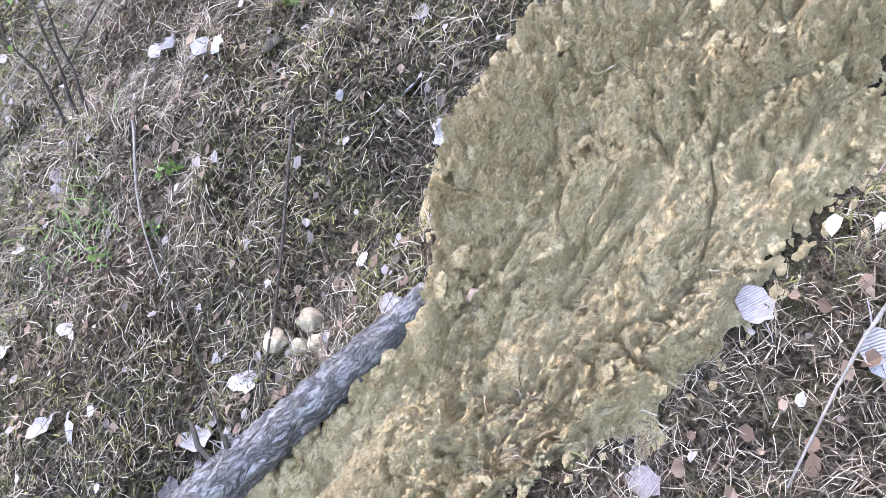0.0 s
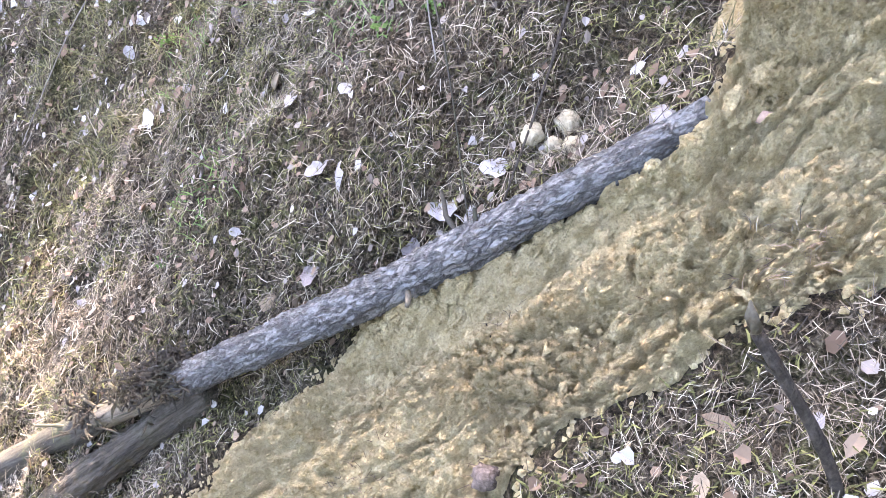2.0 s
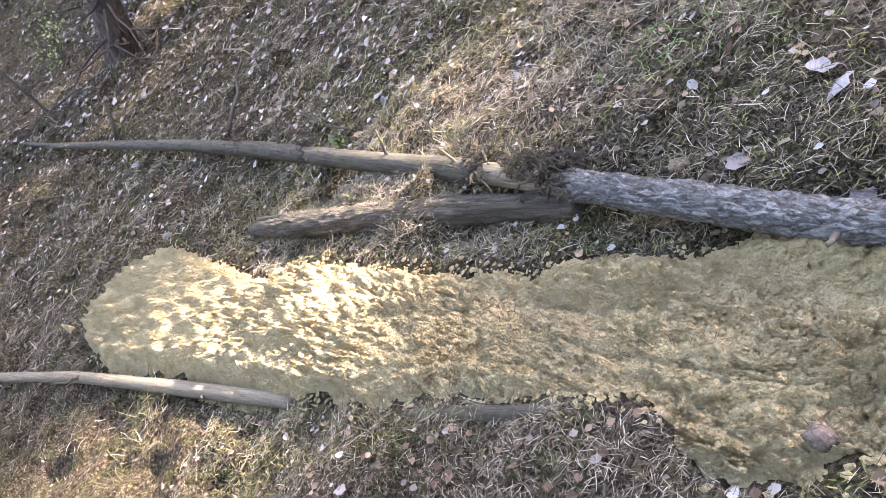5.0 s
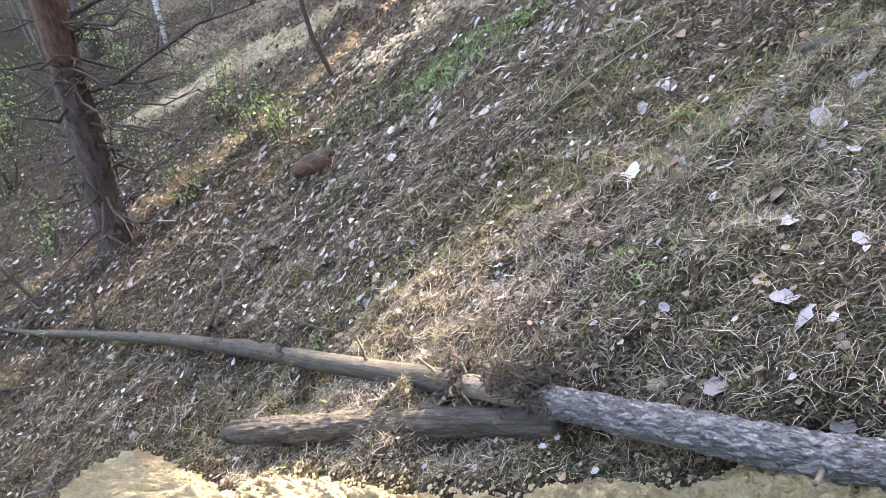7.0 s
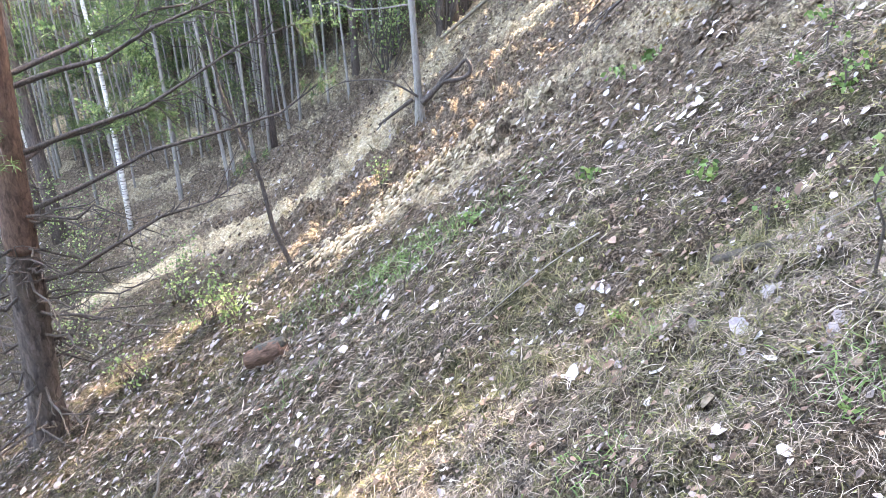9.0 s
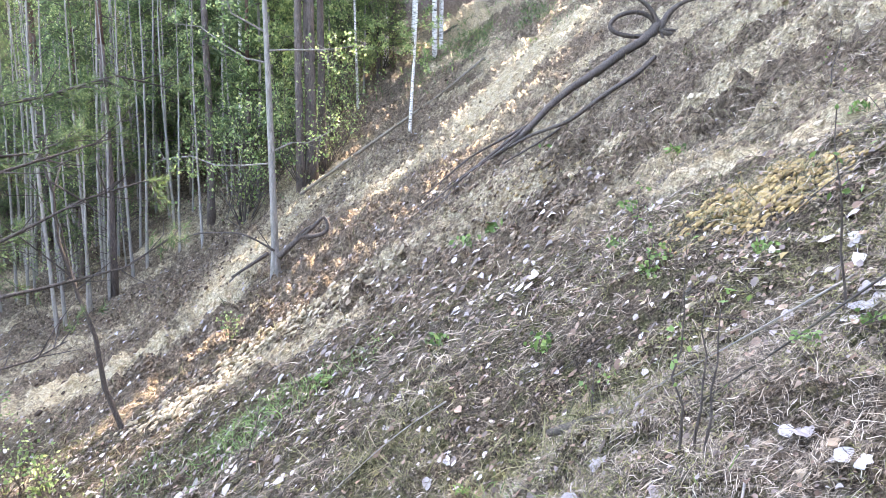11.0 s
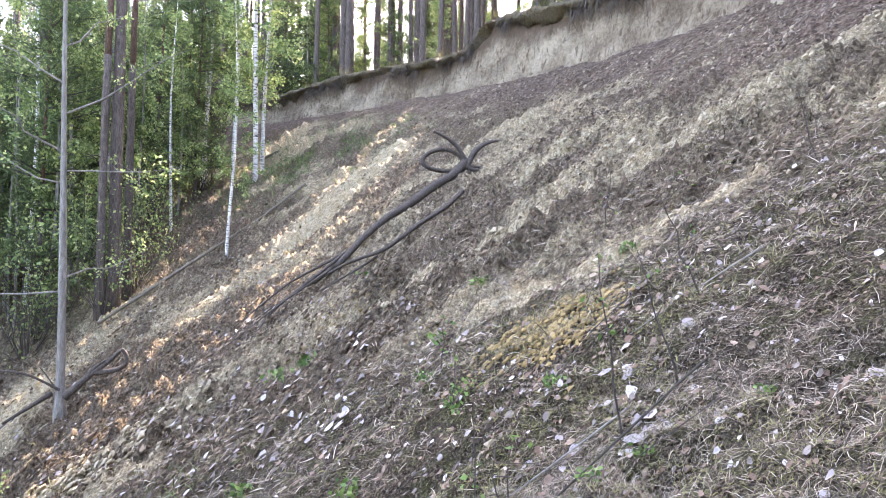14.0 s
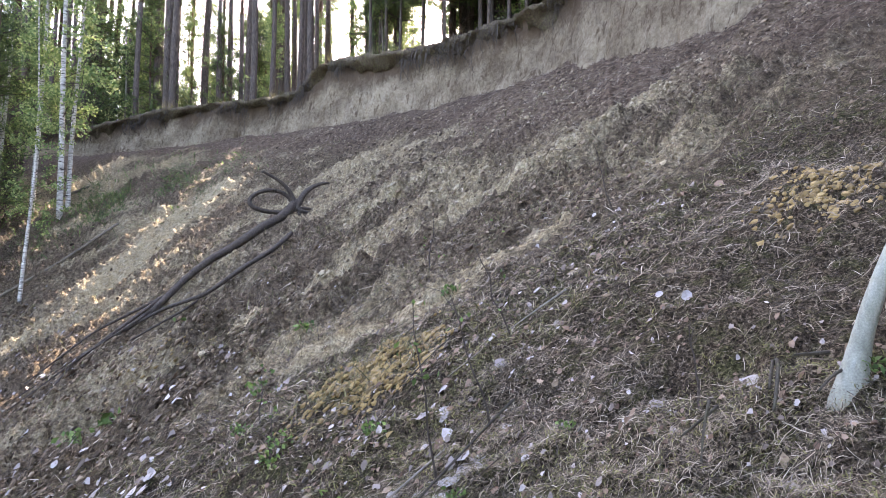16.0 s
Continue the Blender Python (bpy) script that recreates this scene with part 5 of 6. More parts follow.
# ---- the wood beyond ----
TALL = [tall_pine("forest_pine", "tall straight pine with dark foot and orange upper trunk", 19 + i, 0.17 + 0.02 * i, 50 + i, (0, 0, -60), group="pines", crown_from=0.5 + 0.04 * (i % 3), canopy=64) for i in range(4)]
LOWP = [tall_pine("young_pine", "slender young pine with low green branches", 9 + 1.5 * i, 0.07, 60 + i, (0, 0, -60), group="young pines", crown_from=0.12, dead=6, spray=1.4) for i in range(2)]
# bushy pines added to block the sun from the clay and the slide
SHADE_PINES = [tall_pine("dense_pine", "bushy young pine added on the brink to cast shade", 9 + 1.5 * i, 0.07, 65 + i, (0, 0, -60), group="bushy pines", crown_from=0.34, dead=6, spray=2.0) for i in range(2)]
BIRCHES = [leafy_tree("birch", "slim white-barked birch with fresh yellow-green leaves", 12 + i, 0.075, 70 + i, (0, 0, -60), BIRCH, "birch tree", 3600, 0.052, 0.18, "birches") for i in range(3)]
GREYS = [leafy_tree("young_tree", "thin grey deciduous tree with sparse young leaves", 9 + i, 0.05, 80 + i, (0, 0, -60), SAPLING_BARK, "tree", 3000, 0.055, 0.12, "young trees", 1.1) for i in range(3)]
BARE = [leafy_tree("bare_tree", "thin bare grey tree still almost leafless", 10 + i, 0.05, 90 + i, (0, 0, -60), SAPLING_BARK, "tree", 300, 0.03, 0.1, "bare trees", 0.9) for i in range(2)]
SHRUBS = [bush("understorey_bush", "tangle of thin grey shoots with young green leaves", 1.8 + 0.5 * i, 95 + i, (0, 0, -60), 16, 700, 0.034, group="understorey") for i in range(3)]
r = np.random.default_rng(7)


def sunny(x, y):
    """The gaps in the wood that let the sun reach the tongue of clay and the sand streak."""
    for px, py, width in ((-1.5, 1.0, 1.05), (3.1, 14.6, 1.5)):
        off = (x - px) * math.cos(SUN_AZ) - (y - py) * math.sin(SUN_AZ)
        if abs(off) < width:
            return True
    return False


def grow(kinds, x, y, scale=1.0, stretch=1.0, plateau=False):
    """One of the kinds, those not yet standing first."""
    fresh = [k for k in kinds if k.name not in STANDING]
    kinds = fresh or kinds
    z = float(plateau_height(x, y)) - 0.1 if plateau else float(ground(x, y)) - 0.05
    return place_copy(kinds[int(r.integers(0, len(kinds)))], x, y, z, r.uniform(0, 6.28), scale, stretch)


# single trees that stand out
for x, y, kinds, s in [(-1.05, 16.3, TALL, 0.62), (-1.3, 16.1, TALL, 0.5), (-0.8, 16.8, TALL, 0.45), (-3.55, 16.9, TALL, 0.55), (-5.5, 15.6, TALL, 0.5), (-7.0, 25.8, BIRCHES, 1.4), (-8.4, 26.7, BIRCHES, 1.0), (2.1, 22.7, BIRCHES, 1.05), (2.7, 21.6, BIRCHES, 1.15), (2.95, 21.9, BIRCHES, 0.95), (1.31, 15.95, BIRCHES, 0.55), (0.2, 20.5, BIRCHES, 0.6), (-8.35, 13.5, BIRCHES, 0.8), (-10.8, 14.6, TALL, 0.7), (-12.0, 15.1, BARE, 1.2), (-7.6, 14.6, BARE, 1.0), (-6.2, 14.6, BARE, 0.8), (1.2, 23.5, BIRCHES, 0.9), (3.4, 25.0, BIRCHES, 0.8)]:
    grow(kinds, x, y, s, 1.5 if kinds is TALL else 1.0)
# the wood in the hollow
count = 0
while count < 190:
    x, y = r.uniform(-30, 3.5), r.uniform(14.5, 44)
    if y < 15.6 + 0.06 * (x + 3) ** 2 * (x > -3) + max(0.0, x + 1) * 2.3 or y < 13 + 0.1 * (x + 6) or behind_scarp(np.array([x]), np.array([y]))[0] > -1.2:
        continue
    u = r.uniform()
    grow(BARE if u < (0.62 if x < -4 else 0.1) else GREYS if u < (0.66 if x < -4 else 0.45) else BIRCHES if u < 0.72 else LOWP if u < 0.92 else TALL, x, y, r.uniform(0.6, 1.1), r.uniform(0.85, 1.2))
    count += 1
for _ in range(90):
    x, y = r.uniform(-16, 2.5), r.uniform(15.0, 30)
    if y > 16.0 + max(0.0, x + 1) * 2.3 and behind_scarp(np.array([x]), np.array([y]))[0] < -1:
        grow(BARE if x < -3 else SHRUBS, x, y, r.uniform(0.45, 0.75) if x < -3 else r.uniform(0.7, 1.3))
for x, y, s in [(-9, 12.6, 0.8), (-11, 11, 0.9), (-13, 13, 1.1), (-10, 9.5, 0.7), (-14, 9, 1.0), (-12.5, 7, 0.9), (-16, 11, 1.2), (-9.5, 7.5, 0.6)]:
    grow(SHRUBS, x, y, s)
for x, y, s in [(-13, 11, 0.9), (-16, 13, 1.0), (-14.5, 8, 0.9), (-18, 10, 1.0), (-12.2, 12.6, 0.8), (-17, 16, 1.0), (-20, 13, 1.1), (-11.6, 9.0, 0.7)]:
    grow(BARE, x, y, s)

for _ in range(55):
    x, y = r.uniform(-16, -3.5), r.uniform(14.2, 23)
    if y > 13.6 + 0.12 * (x + 6):
        grow(BARE, x, y, r.uniform(0.5, 0.85))
for _ in range(32):
    x, y = r.uniform(-13, 1.5), r.uniform(18, 31)
    if y > 17.5 + max(0.0, x + 1) * 2.3 and behind_scarp(np.array([x]), np.array([y]))[0] < -1:
        grow(LOWP, x, y, r.uniform(0.35, 0.75))
# pines on the plateau, in their places along the brink, and the wood behind
BRINK = [(4.5, 33.4, 1.0), (5.2, 34.0, 0.9), (6.9, 31.8, 0.85), (8.0, 30.8, 1.25), (8.6, 31.8, 1.1), (10.2, 30.4, 1.0), (11.2, 30.2, 0.95), (12.2, 28.5, 0.85), (12.6, 26.2, 1.15), (12.2, 25.4, 1.45), (14.2, 27.0, 0.9), (15.2, 26.4, 0.85), (14.6, 23.6, 1.0), (15.4, 23.0, 0.9), (15.8, 19.6, 1.05), (16.3, 19.4, 0.9), (16.2, 18.9, 0.95), (17.6, 17.6, 0.9), (18.5, 14.2, 1.0)]
for x, y, s in BRINK:
    grow(TALL, x, y, s * 0.72, 1.3, True)
count = 0
while count < 80:
    x, y = r.uniform(-12, 24), r.uniform(12, 48)
    b = behind_scarp(np.array([x]), np.array([y]))[0]
    if 2.5 < b < 14 and not sunny(x, y):
        grow(LOWP if r.uniform() < 0.55 else GREYS, x, y, r.uniform(0.5, 0.95), 1.0, True)
        count += 1
# the green between the trunks along the brink
for _ in range(85):
    a, d = radians(r.uniform(-4, 44)), r.uniform(30, 47)
    x, y = d * math.sin(a), d * math.cos(a)
    if behind_scarp(np.array([x]), np.array([y]))[0] > 2.5 and not sunny(x, y):
        grow(LOWP if r.uniform() < 0.6 else GREYS, x, y, r.uniform(0.6, 1.0), 1.0, True)
# a close stand added above the clay to keep it in shade
for k in range(44):
    a, s = (k % 11) * 0.62 - 2.6, 19.5 + (k // 11) * 2.6 + r.uniform(-0.6, 0.6)
    x, y = 0.3 + s * math.sin(SUN_AZ) - a * math.cos(SUN_AZ), 0.8 + s * math.cos(SUN_AZ) + a * math.sin(SUN_AZ)
    if behind_scarp(np.array([x]), np.array([y]))[0] > 1.2 and not sunny(x, y):
        grow(SHADE_PINES, x, y, r.uniform(0.85, 1.2), 1.1, True)
count = 0
while count < 130:
    x, y = r.uniform(-26, 48), r.uniform(-10, 66)
    b = behind_scarp(np.array([x]), np.array([y]))[0]
    if b < 4.5 or b > 30 or sunny(x, y):
        continue
    grow(TALL if r.uniform() < 0.42 else LOWP, x, y, r.uniform(0.75, 1.15), r.uniform(0.9, 1.15), True)
    count += 1

# a stand added on the brink, mostly out of view, to shade the slide
count = 0
while count < 105:
    x, y = r.uniform(9, 30), r.uniform(-8, 24)
    b = behind_scarp(np.array([x]), np.array([y]))[0]
    if 1.2 < b < 11 and math.atan2(x, y) > radians(36) and not sunny(x, y):
        grow(SHADE_PINES, x, y, r.uniform(0.9, 1.3), 1.1, True)
        count += 1
# low pines added in the gap to shade the litter, under the light that reaches the tongue of clay
for k in range(14):
    q, side_ = 18.4 + 0.3 * k, 0.9 * (k % 3 - 1) + r.uniform(-0.25, 0.25)
    x, y = -1.5 + q * math.sin(SUN_AZ) + side_ * math.cos(SUN_AZ), 1.0 + q * math.cos(SUN_AZ) - side_ * math.sin(SUN_AZ)
    if behind_scarp(np.array([x]), np.array([y]))[0] > 0.8:
        grow(SHADE_PINES, x, y, max(0.2, (q * 0.87 - 12.0) / 9.75), 1.0, True)
# pines added so that their high crowns, above the view, shade the hollow
count = 0
while count < 42:
    x, y = r.uniform(2, 18), r.uniform(18, 40)
    b = behind_scarp(np.array([x]), np.array([y]))[0]
    if 1.5 < b < 11 and not sunny(x, y):
        grow(TALL, x, y, r.uniform(0.66, 0.85), 1.3, True)
        count += 1
# pines added on the brink in front of the sand streak: their crowns shade the slope pine, above the light that reaches
# the streak
for x, y in ((9.4, 25.8), (10.1, 24.4), (10.8, 25.6), (11.4, 24.2), (11.9, 26.4), (10.6, 27.2), (12.6, 25.0), (11.2, 22.8)):
    if behind_scarp(np.array([x]), np.array([y]))[0] > 0.6:
        grow(TALL, x, y, 0.66, 1.3, True)
# trunks behind the brink, against the sky
for _ in range(30):
    a, d = radians(r.uniform(-6, 44)), r.uniform(36, 62)
    x, y = d * math.sin(a), d * math.cos(a)
    if behind_scarp(np.array([x]), np.array([y]))[0] > 3 and not sunny(x, y):
        grow(TALL, x, y, r.uniform(0.7, 0.95), 1.25, True)
# young leafy growth along the hollow's edge
for _ in range(46):
    x, y = r.uniform(-9.5, 1.2), r.uniform(16.5, 27)
    if y > 17.0 + max(0.0, x + 1) * 2.3 and behind_scarp(np.array([x]), np.array([y]))[0] < -1.5:
        grow(GREYS if r.uniform() < 0.6 else LOWP, x, y, r.uniform(0.5, 0.95))

# unseen wood added behind the path and below it to block the low sky's light
count = 0
while count < 95:
    x, y = r.uniform(-32, 9), r.uniform(-30, 13)
    if y > -5 and (x > -13 or y > 3 and x > -19):
        continue
    grow(LOWP if r.uniform() < 0.65 else TALL if r.uniform() < 0.5 else GREYS, x, y, r.uniform(0.9, 1.4), r.uniform(0.9, 1.15))
    count += 1

# the pale tree beside the path
def build_aspen():
    x0, y0, z0 = on_ground(2.165, 0.605)
    root = thing("leaning_aspen", "smooth pale greenish aspen trunk bent at its foot", "aspen tree", (x0, y0, z0))
    p = dense_line([(-0.01, 0.02, -0.12, 0.075), (0.0, 0.0, 0.0, 0.036), (0.015, -0.02, 0.12, 0.03), (0.04, -0.065, 0.3, 0.028), (0.075, -0.135, 0.46, 0.028), (0.16, -0.28, 0.85, 0.029), (0.3, -0.36, 1.6, 0.034), (0.9, -0.65, 3.5, 0.036), (1.0, -0.7, 7.0, 0.012)], 0.03)
    part("trunk", rough_stem(p[:, :3], p[:, 3], 26, 0.025, 331).mesh("trunk"), ASPEN, root)
    rr = np.random.default_rng(15)
    for i in range(9):
        a = rr.uniform(0, 6.28)
        b = p[int(len(p) * rr.uniform(0.55, 0.95)), :3]
        e = b + np.array([math.cos(a) * 0.8, math.sin(a) * 0.8, 0.5])
        br = part("branch", Shape().tube(crooked(b, e, 2, 340 + i, 0.05), [0.014, 0.01, 0.007, 0.003], 6, 0, 0, False).mesh("branch"), SAPLING_BARK, root)
        v, f = leaf_quads(rr, e + rr.normal(size=(90, 3)) * 0.22, 0.025)
        part("foliage", quick_mesh("foliage", v, f), FRESH_LEAF, br, smooth=False)


build_aspen()
twisted_root("exposed_roots", "thin bare roots hanging out of the litter by the aspen", [
    ([(-0.1, 0.2, 0.02), (-0.09, 0.2, 0.09), (-0.14, 0.16, 0.1), (-0.22, 0.12, 0.0), (-0.33, 0.1, -0.12)], 0.008, 0.005),
    ([(-0.13, 0.19, 0.03), (-0.16, 0.18, 0.05), (-0.27, 0.14, -0.07)], 0.006, 0.004),
    ([(0.0, 0.06, 0.06), (-0.06, 0.1, 0.06), (-0.1, 0.14, 0.05)], 0.008, 0.004),
    ([(0.02, -0.02, 0.02), (-0.06, 0.02, 0.06), (-0.2, 0.02, -0.06)], 0.007, 0.004),
    ([(-0.3, 0.33, -0.1), (-0.36, 0.32, -0.12), (-0.5, 0.25, -0.28)], 0.006, 0.003),
    ([(-0.3, 0.3, -0.12), (-0.4, 0.33, -0.18), (-0.45, 0.36, -0.22)], 0.006, 0.003)], on_ground(2.2, 0.62), BARE_WOOD)


# ---- litter: needles, grass, clods, leaves ----
def scatter(rng, count, x0, x1, y0, y1, keep=None):
    """Random places in a box, thinned by keep(x, y), a share from 0 to 1."""
    x, y = rng.uniform(x0, x1, count), rng.uniform(y0, y1, count)
    if keep is not None:
        ok = rng.uniform(size=count) < keep(x, y)
        x, y = x[ok], y[ok]
    return x, y


def clear_of_clay(x, y):
    inside = np.minimum(y - edge(RIGHT_EDGE, x), edge(LEFT_EDGE, x) - y)
    return ((inside < -0.01) | (x > 2.55) | (x < -3.08)).astype(float)


def ribbons(rng, x, y, z, length, width, rise, curl=0.14, slope=0.675):
    """Thin bent blades, each of two quads. rise: how steeply they stand, 0 flat to 1 upright."""
    n = len(x)
    a = rng.uniform(0, 2 * np.pi, n)
    up = np.abs(rng.normal(size=n)) * rise
    d = np.stack([np.cos(a), np.sin(a), np.cos(a) * slope + up], 1)
    d /= np.linalg.norm(d, axis=1)[:, None]
    side = np.stack([-np.sin(a), np.cos(a), -np.sin(a) * slope + rng.normal(size=n) * 0.5], 1)
    side /= np.linalg.norm(side, axis=1)[:, None]
    L = (length * rng.uniform(0.5, 1.3, n))[:, None]
    W = (width * rng.uniform(0.6, 1.4, n))[:, None] / 2
    p0 = np.stack([x, y, z], 1)
    bend = rng.normal(size=(n, 1)) * curl
    down = np.array([0.0, 0.0, -1.0]) * np.abs(rng.normal(size=(n, 1))) * curl * 0.6 * min(1.0, rise * 2)
    p1 = p0 + d * L * 0.5 + side * bend * L * 0.3
    p2 = p0 + d * L + side * bend * L + down * L
    v = np.stack([p0 - side * W, p0 + side * W, p1 - side * W, p1 + side * W, p2 - side * W * 0.4, p2 + side * W * 0.4], 1).reshape(-1, 3)
    base = (np.arange(n) * 6)[:, None]
    f = np.concatenate([base + [0, 1, 3, 2], base + [2, 3, 5, 4]])
    return v, f


def joined(name, pieces, mat, label, category):
    verts, faces, k = [], [], 0
    for v, f in pieces:
        verts.append(v)
        faces.append(f + k)
        k += len(v)
    me = quick_mesh(name, np.concatenate(verts), np.concatenate(faces))
    return tagged(part(name, me, mat, smooth=False), label, category, kind="stuff")


def clumps(x, y):
    return smooth_step(fractal(x, y, 3.2, 3, 91), -0.45, 0.25)


rng = np.random.default_rng(5)


def litter_cover(x, y):
    return clear_of_clay(x, y) * (0.35 + 0.65 * clumps(x, y)) * (1 - 0.85 * sand_share(x, y))


pieces = []
for count, box, ln, wd, rise in [(110000, (-1.9, 2.2, -0.75, 2.3), 0.06, 0.0017, 0.3), (60000, (-1.9, 2.2, -0.75, 2.3), 0.032, 0.0022, 0.6), (90000, (-4.6, 4.2, 0.6, 5.0), 0.075, 0.0023, 0.3), (30000, (-1.6, 1.7, -0.75, 0.55), 0.06, 0.0018, 0.12), (80000, (-7.5, 9.0, 0.5, 9.5), 0.09, 0.0042, 0.4), (50000, (-11.0, 12.0, 4.0, 19.0), 0.12, 0.008, 0.45)]:
    x, y = scatter(rng, count, *box, keep=litter_cover)
    if wd in (0.0023, 0.0042, 0.008):
        off = np.hypot(x + 0.3, y + 0.2) > (2.0 if wd == 0.0023 else 3.6)
        x, y = x[off], y[off]
    short = np.where((y < 0.5) & (x > -2), 0.6, 1.0)
    pieces.append(ribbons(rng, x, y, ground(x, y) + rng.uniform(0.0, 0.02, len(x)), ln * short, wd * (0.25 + 0.75 * short), rise, 0.35))
joined("needle_litter", pieces, STRAW, "dry brown and straw-coloured pine needles strewn over the slope", "needles")

pieces = []
def grassy(x, y):
    return clear_of_clay(x, y) * smooth_step(fractal(x, y, 1.7, 3, 93), -0.02, 0.3) * (1 - sand_share(x, y))


for count, box, ln, wd in [(52000, (-2.4, 2.6, 0.4, 3.6), 0.1, 0.0021), (22000, (-5.0, 6.0, 2.0, 9.0), 0.12, 0.006), (12000, (-9.0, 9.0, 7.0, 20.0), 0.17, 0.012)]:
    x, y = scatter(rng, count, *box, keep=grassy)
    pieces.append(ribbons(rng, x, y, ground(x, y), ln, wd, 1.2, 0.5))
joined("grass_tufts", pieces, GRASS, "thin tufts of dull green and dry grass among the needles", "grass")
pieces = [ribbons(rng, x, y, ground(x, y), ln, 0.003 + 0.015 * (ln > 0.2) + ln * 0.02, 1.6, 0.4) for x, y, ln in GREEN_TUFTS]
joined("green_grass", pieces, HERB, "fresh green patches of grass and clubmoss", "grass")

x, y = rng.normal(4.4, 1.3, 9000), rng.normal(20.6, 1.5, 9000)
near_ = (behind_scarp(x, y) < -0.6) & (rng.uniform(size=9000) < smooth_step(fractal(x, y, 1.2, 3, 49), -0.3, 0.3))
x, y = x[near_], y[near_]
joined("low_shrubs", [ribbons(rng, x, y, ground(x, y), 0.2, 0.014, 1.3, 0.5)], NEEDLE_GREEN, "dull green low growth under the scarp", "undergrowth")

# lumps: twelve-cornered, each pushed out of shape
ICO_V = np.array([(math.cos(a) * c, math.sin(a) * c, s) for c, s, k in ((0.894, 0.447, 0), (0.894, -0.447, 36)) for a in (radians(72 * i + k) for i in range(5))] + [(0, 0, 1), (0, 0, -1)])
ICO_F = np.array([(i, 5 + i, (i + 1) % 5) for i in range(5)] + [(5 + i, 5 + (i + 1) % 5, (i + 1) % 5) for i in range(5)] + [(10, i, (i + 1) % 5) for i in range(5)] + [(11, 5 + (i + 1) % 5, 5 + i) for i in range(5)])


def lumps(rng, x, y, z, size, flat=0.75, jag=0.42):
    n = len(x)
    s = size * np.clip(rng.lognormal(0, 0.4, n), 0.4, 1.9)
    v = ICO_V[None] * (1 + jag * rng.normal(size=(n, 12, 1))) * np.stack([s * rng.uniform(0.7, 1.4, n), s * rng.uniform(0.7, 1.3, n), s * flat], 1)[:, None]
    a = rng.uniform(0, 6.28, n)
    c, si = np.cos(a)[:, None], np.sin(a)[:, None]
    v = np.stack([v[..., 0] * c - v[..., 1] * si, v[..., 0] * si + v[..., 1] * c, v[..., 2] + (v[..., 0] * c - v[..., 1] * si) * 0.6], -1)
    v += np.stack([x, y, z], 1)[:, None]
    return v.reshape(-1, 3), (ICO_F[None] + (np.arange(n) * 12)[:, None, None]).reshape(-1, 3)


def crumbly(x, y):
    h, crumb = clay_surface(x, y)
    return (h > -0.01) * (0.04 + crumb ** 2)


pieces = []
for count, size, box in [(18000, 0.0035, (-2.0, 2.0, -0.6, 1.7)), (8000, 0.0058, (-2.0, 2.0, -0.6, 1.7)), (2200, 0.009, (-2.0, 2.2, -0.6, 1.7)), (260, 0.014, (-1.2, 2.2, -0.6, 1.7)), (2500, 0.006, (-3.1, -1.2, 0.6, 1.9))]:
    x, y = scatter(rng, count, *box, keep=crumbly)
    pieces.append(lumps(rng, x, y, clay_height(x, y) + size * 0.1, size, 0.8, 0.36))
# crumbs heaped along the flow's two edges
for table, sign in ((LEFT_EDGE, -1), (RIGHT_EDGE, 1)):
    x = rng.uniform(-3.0, 1.9, 1600)
    y = edge(table, x) + sign * rng.normal(0.03, 0.035, 1600)
    pieces.append(lumps(rng, x, y, np.maximum(clay_height(x, y), ground(x, y)) + 0.001, 0.0052, 0.8, 0.3))
# the crust of crumbs that the clay left along the log
t = rng.uniform(size=900)
x = 0.0 + 0.78 * t
y = np.interp(x, [0.0, 0.2, 0.57, 0.7, 0.8], [0.936, 0.791, 0.543, 0.43, 0.4]) - rng.uniform(0.045, 0.09, 900)
pieces.append(lumps(rng, x, y, clay_height(x, y) + 0.006, 0.0085, 0.8, 0.24))
joined("clay_crumbs", pieces, CLAY, "loose crumbs of ochre clay on the flow", "clay crumbs")


def broken(x, y):
    return slip_share(x, y) * smooth_step(fractal(x * 0.5, y, 1.2, 3, 95), -0.3, 0.2) * (1 - 0.7 * sand_share(x, y))


pieces = []
for count, size, box in [(26000, 0.012, (-3.0, 8.0, 1.0, 9.0)), (24000, 0.018, (-5.0, 11.0, 3.0, 16.0)), (7000, 0.026, (-6.0, 11.0, 8.0, 20.0))]:
    x, y = scatter(rng, count, *box, keep=broken)
    pieces.append(lumps(rng, x, y, ground(x, y) + size * 0.1, size, 0.85, 0.25))
x, y = scatter(rng, 2500, -5.0, 4.0, 0.5, 6.0, keep=lambda x, y: 0.5 * litter_cover(x, y))
pieces.append(lumps(rng, x, y, ground(x, y), 0.012))
sandy = lambda x, y: slip_share(x, y) * smooth_step(sand_share(x, y), 0.3, 0.8) * smooth_step(fractal(x * 0.5, y, 2.2, 3, 99), -0.3, 0.2)
pale = []
for count, size, box in [(26000, 0.013, (-3.0, 8.0, 1.0, 9.0)), (20000, 0.018, (-4.0, 10.0, 4.0, 19.0))]:
    x, y = scatter(rng, count, *box, keep=sandy)
    pale.append(lumps(rng, x, y, ground(x, y) + size * 0.1, size, 0.85, 0.25))
for cx, cy, rad, count in [(-1.4, 7.9, 0.35, 500), (-2.2, 7.6, 0.4, 500), (-0.6, 7.6, 0.4, 350)]:
    x, y = rng.normal(cx, rad, count), rng.normal(cy, rad * 0.6, count)
    pale.append(lumps(rng, x, y, ground(x, y) + 0.01, 0.022, 0.85, 0.25))
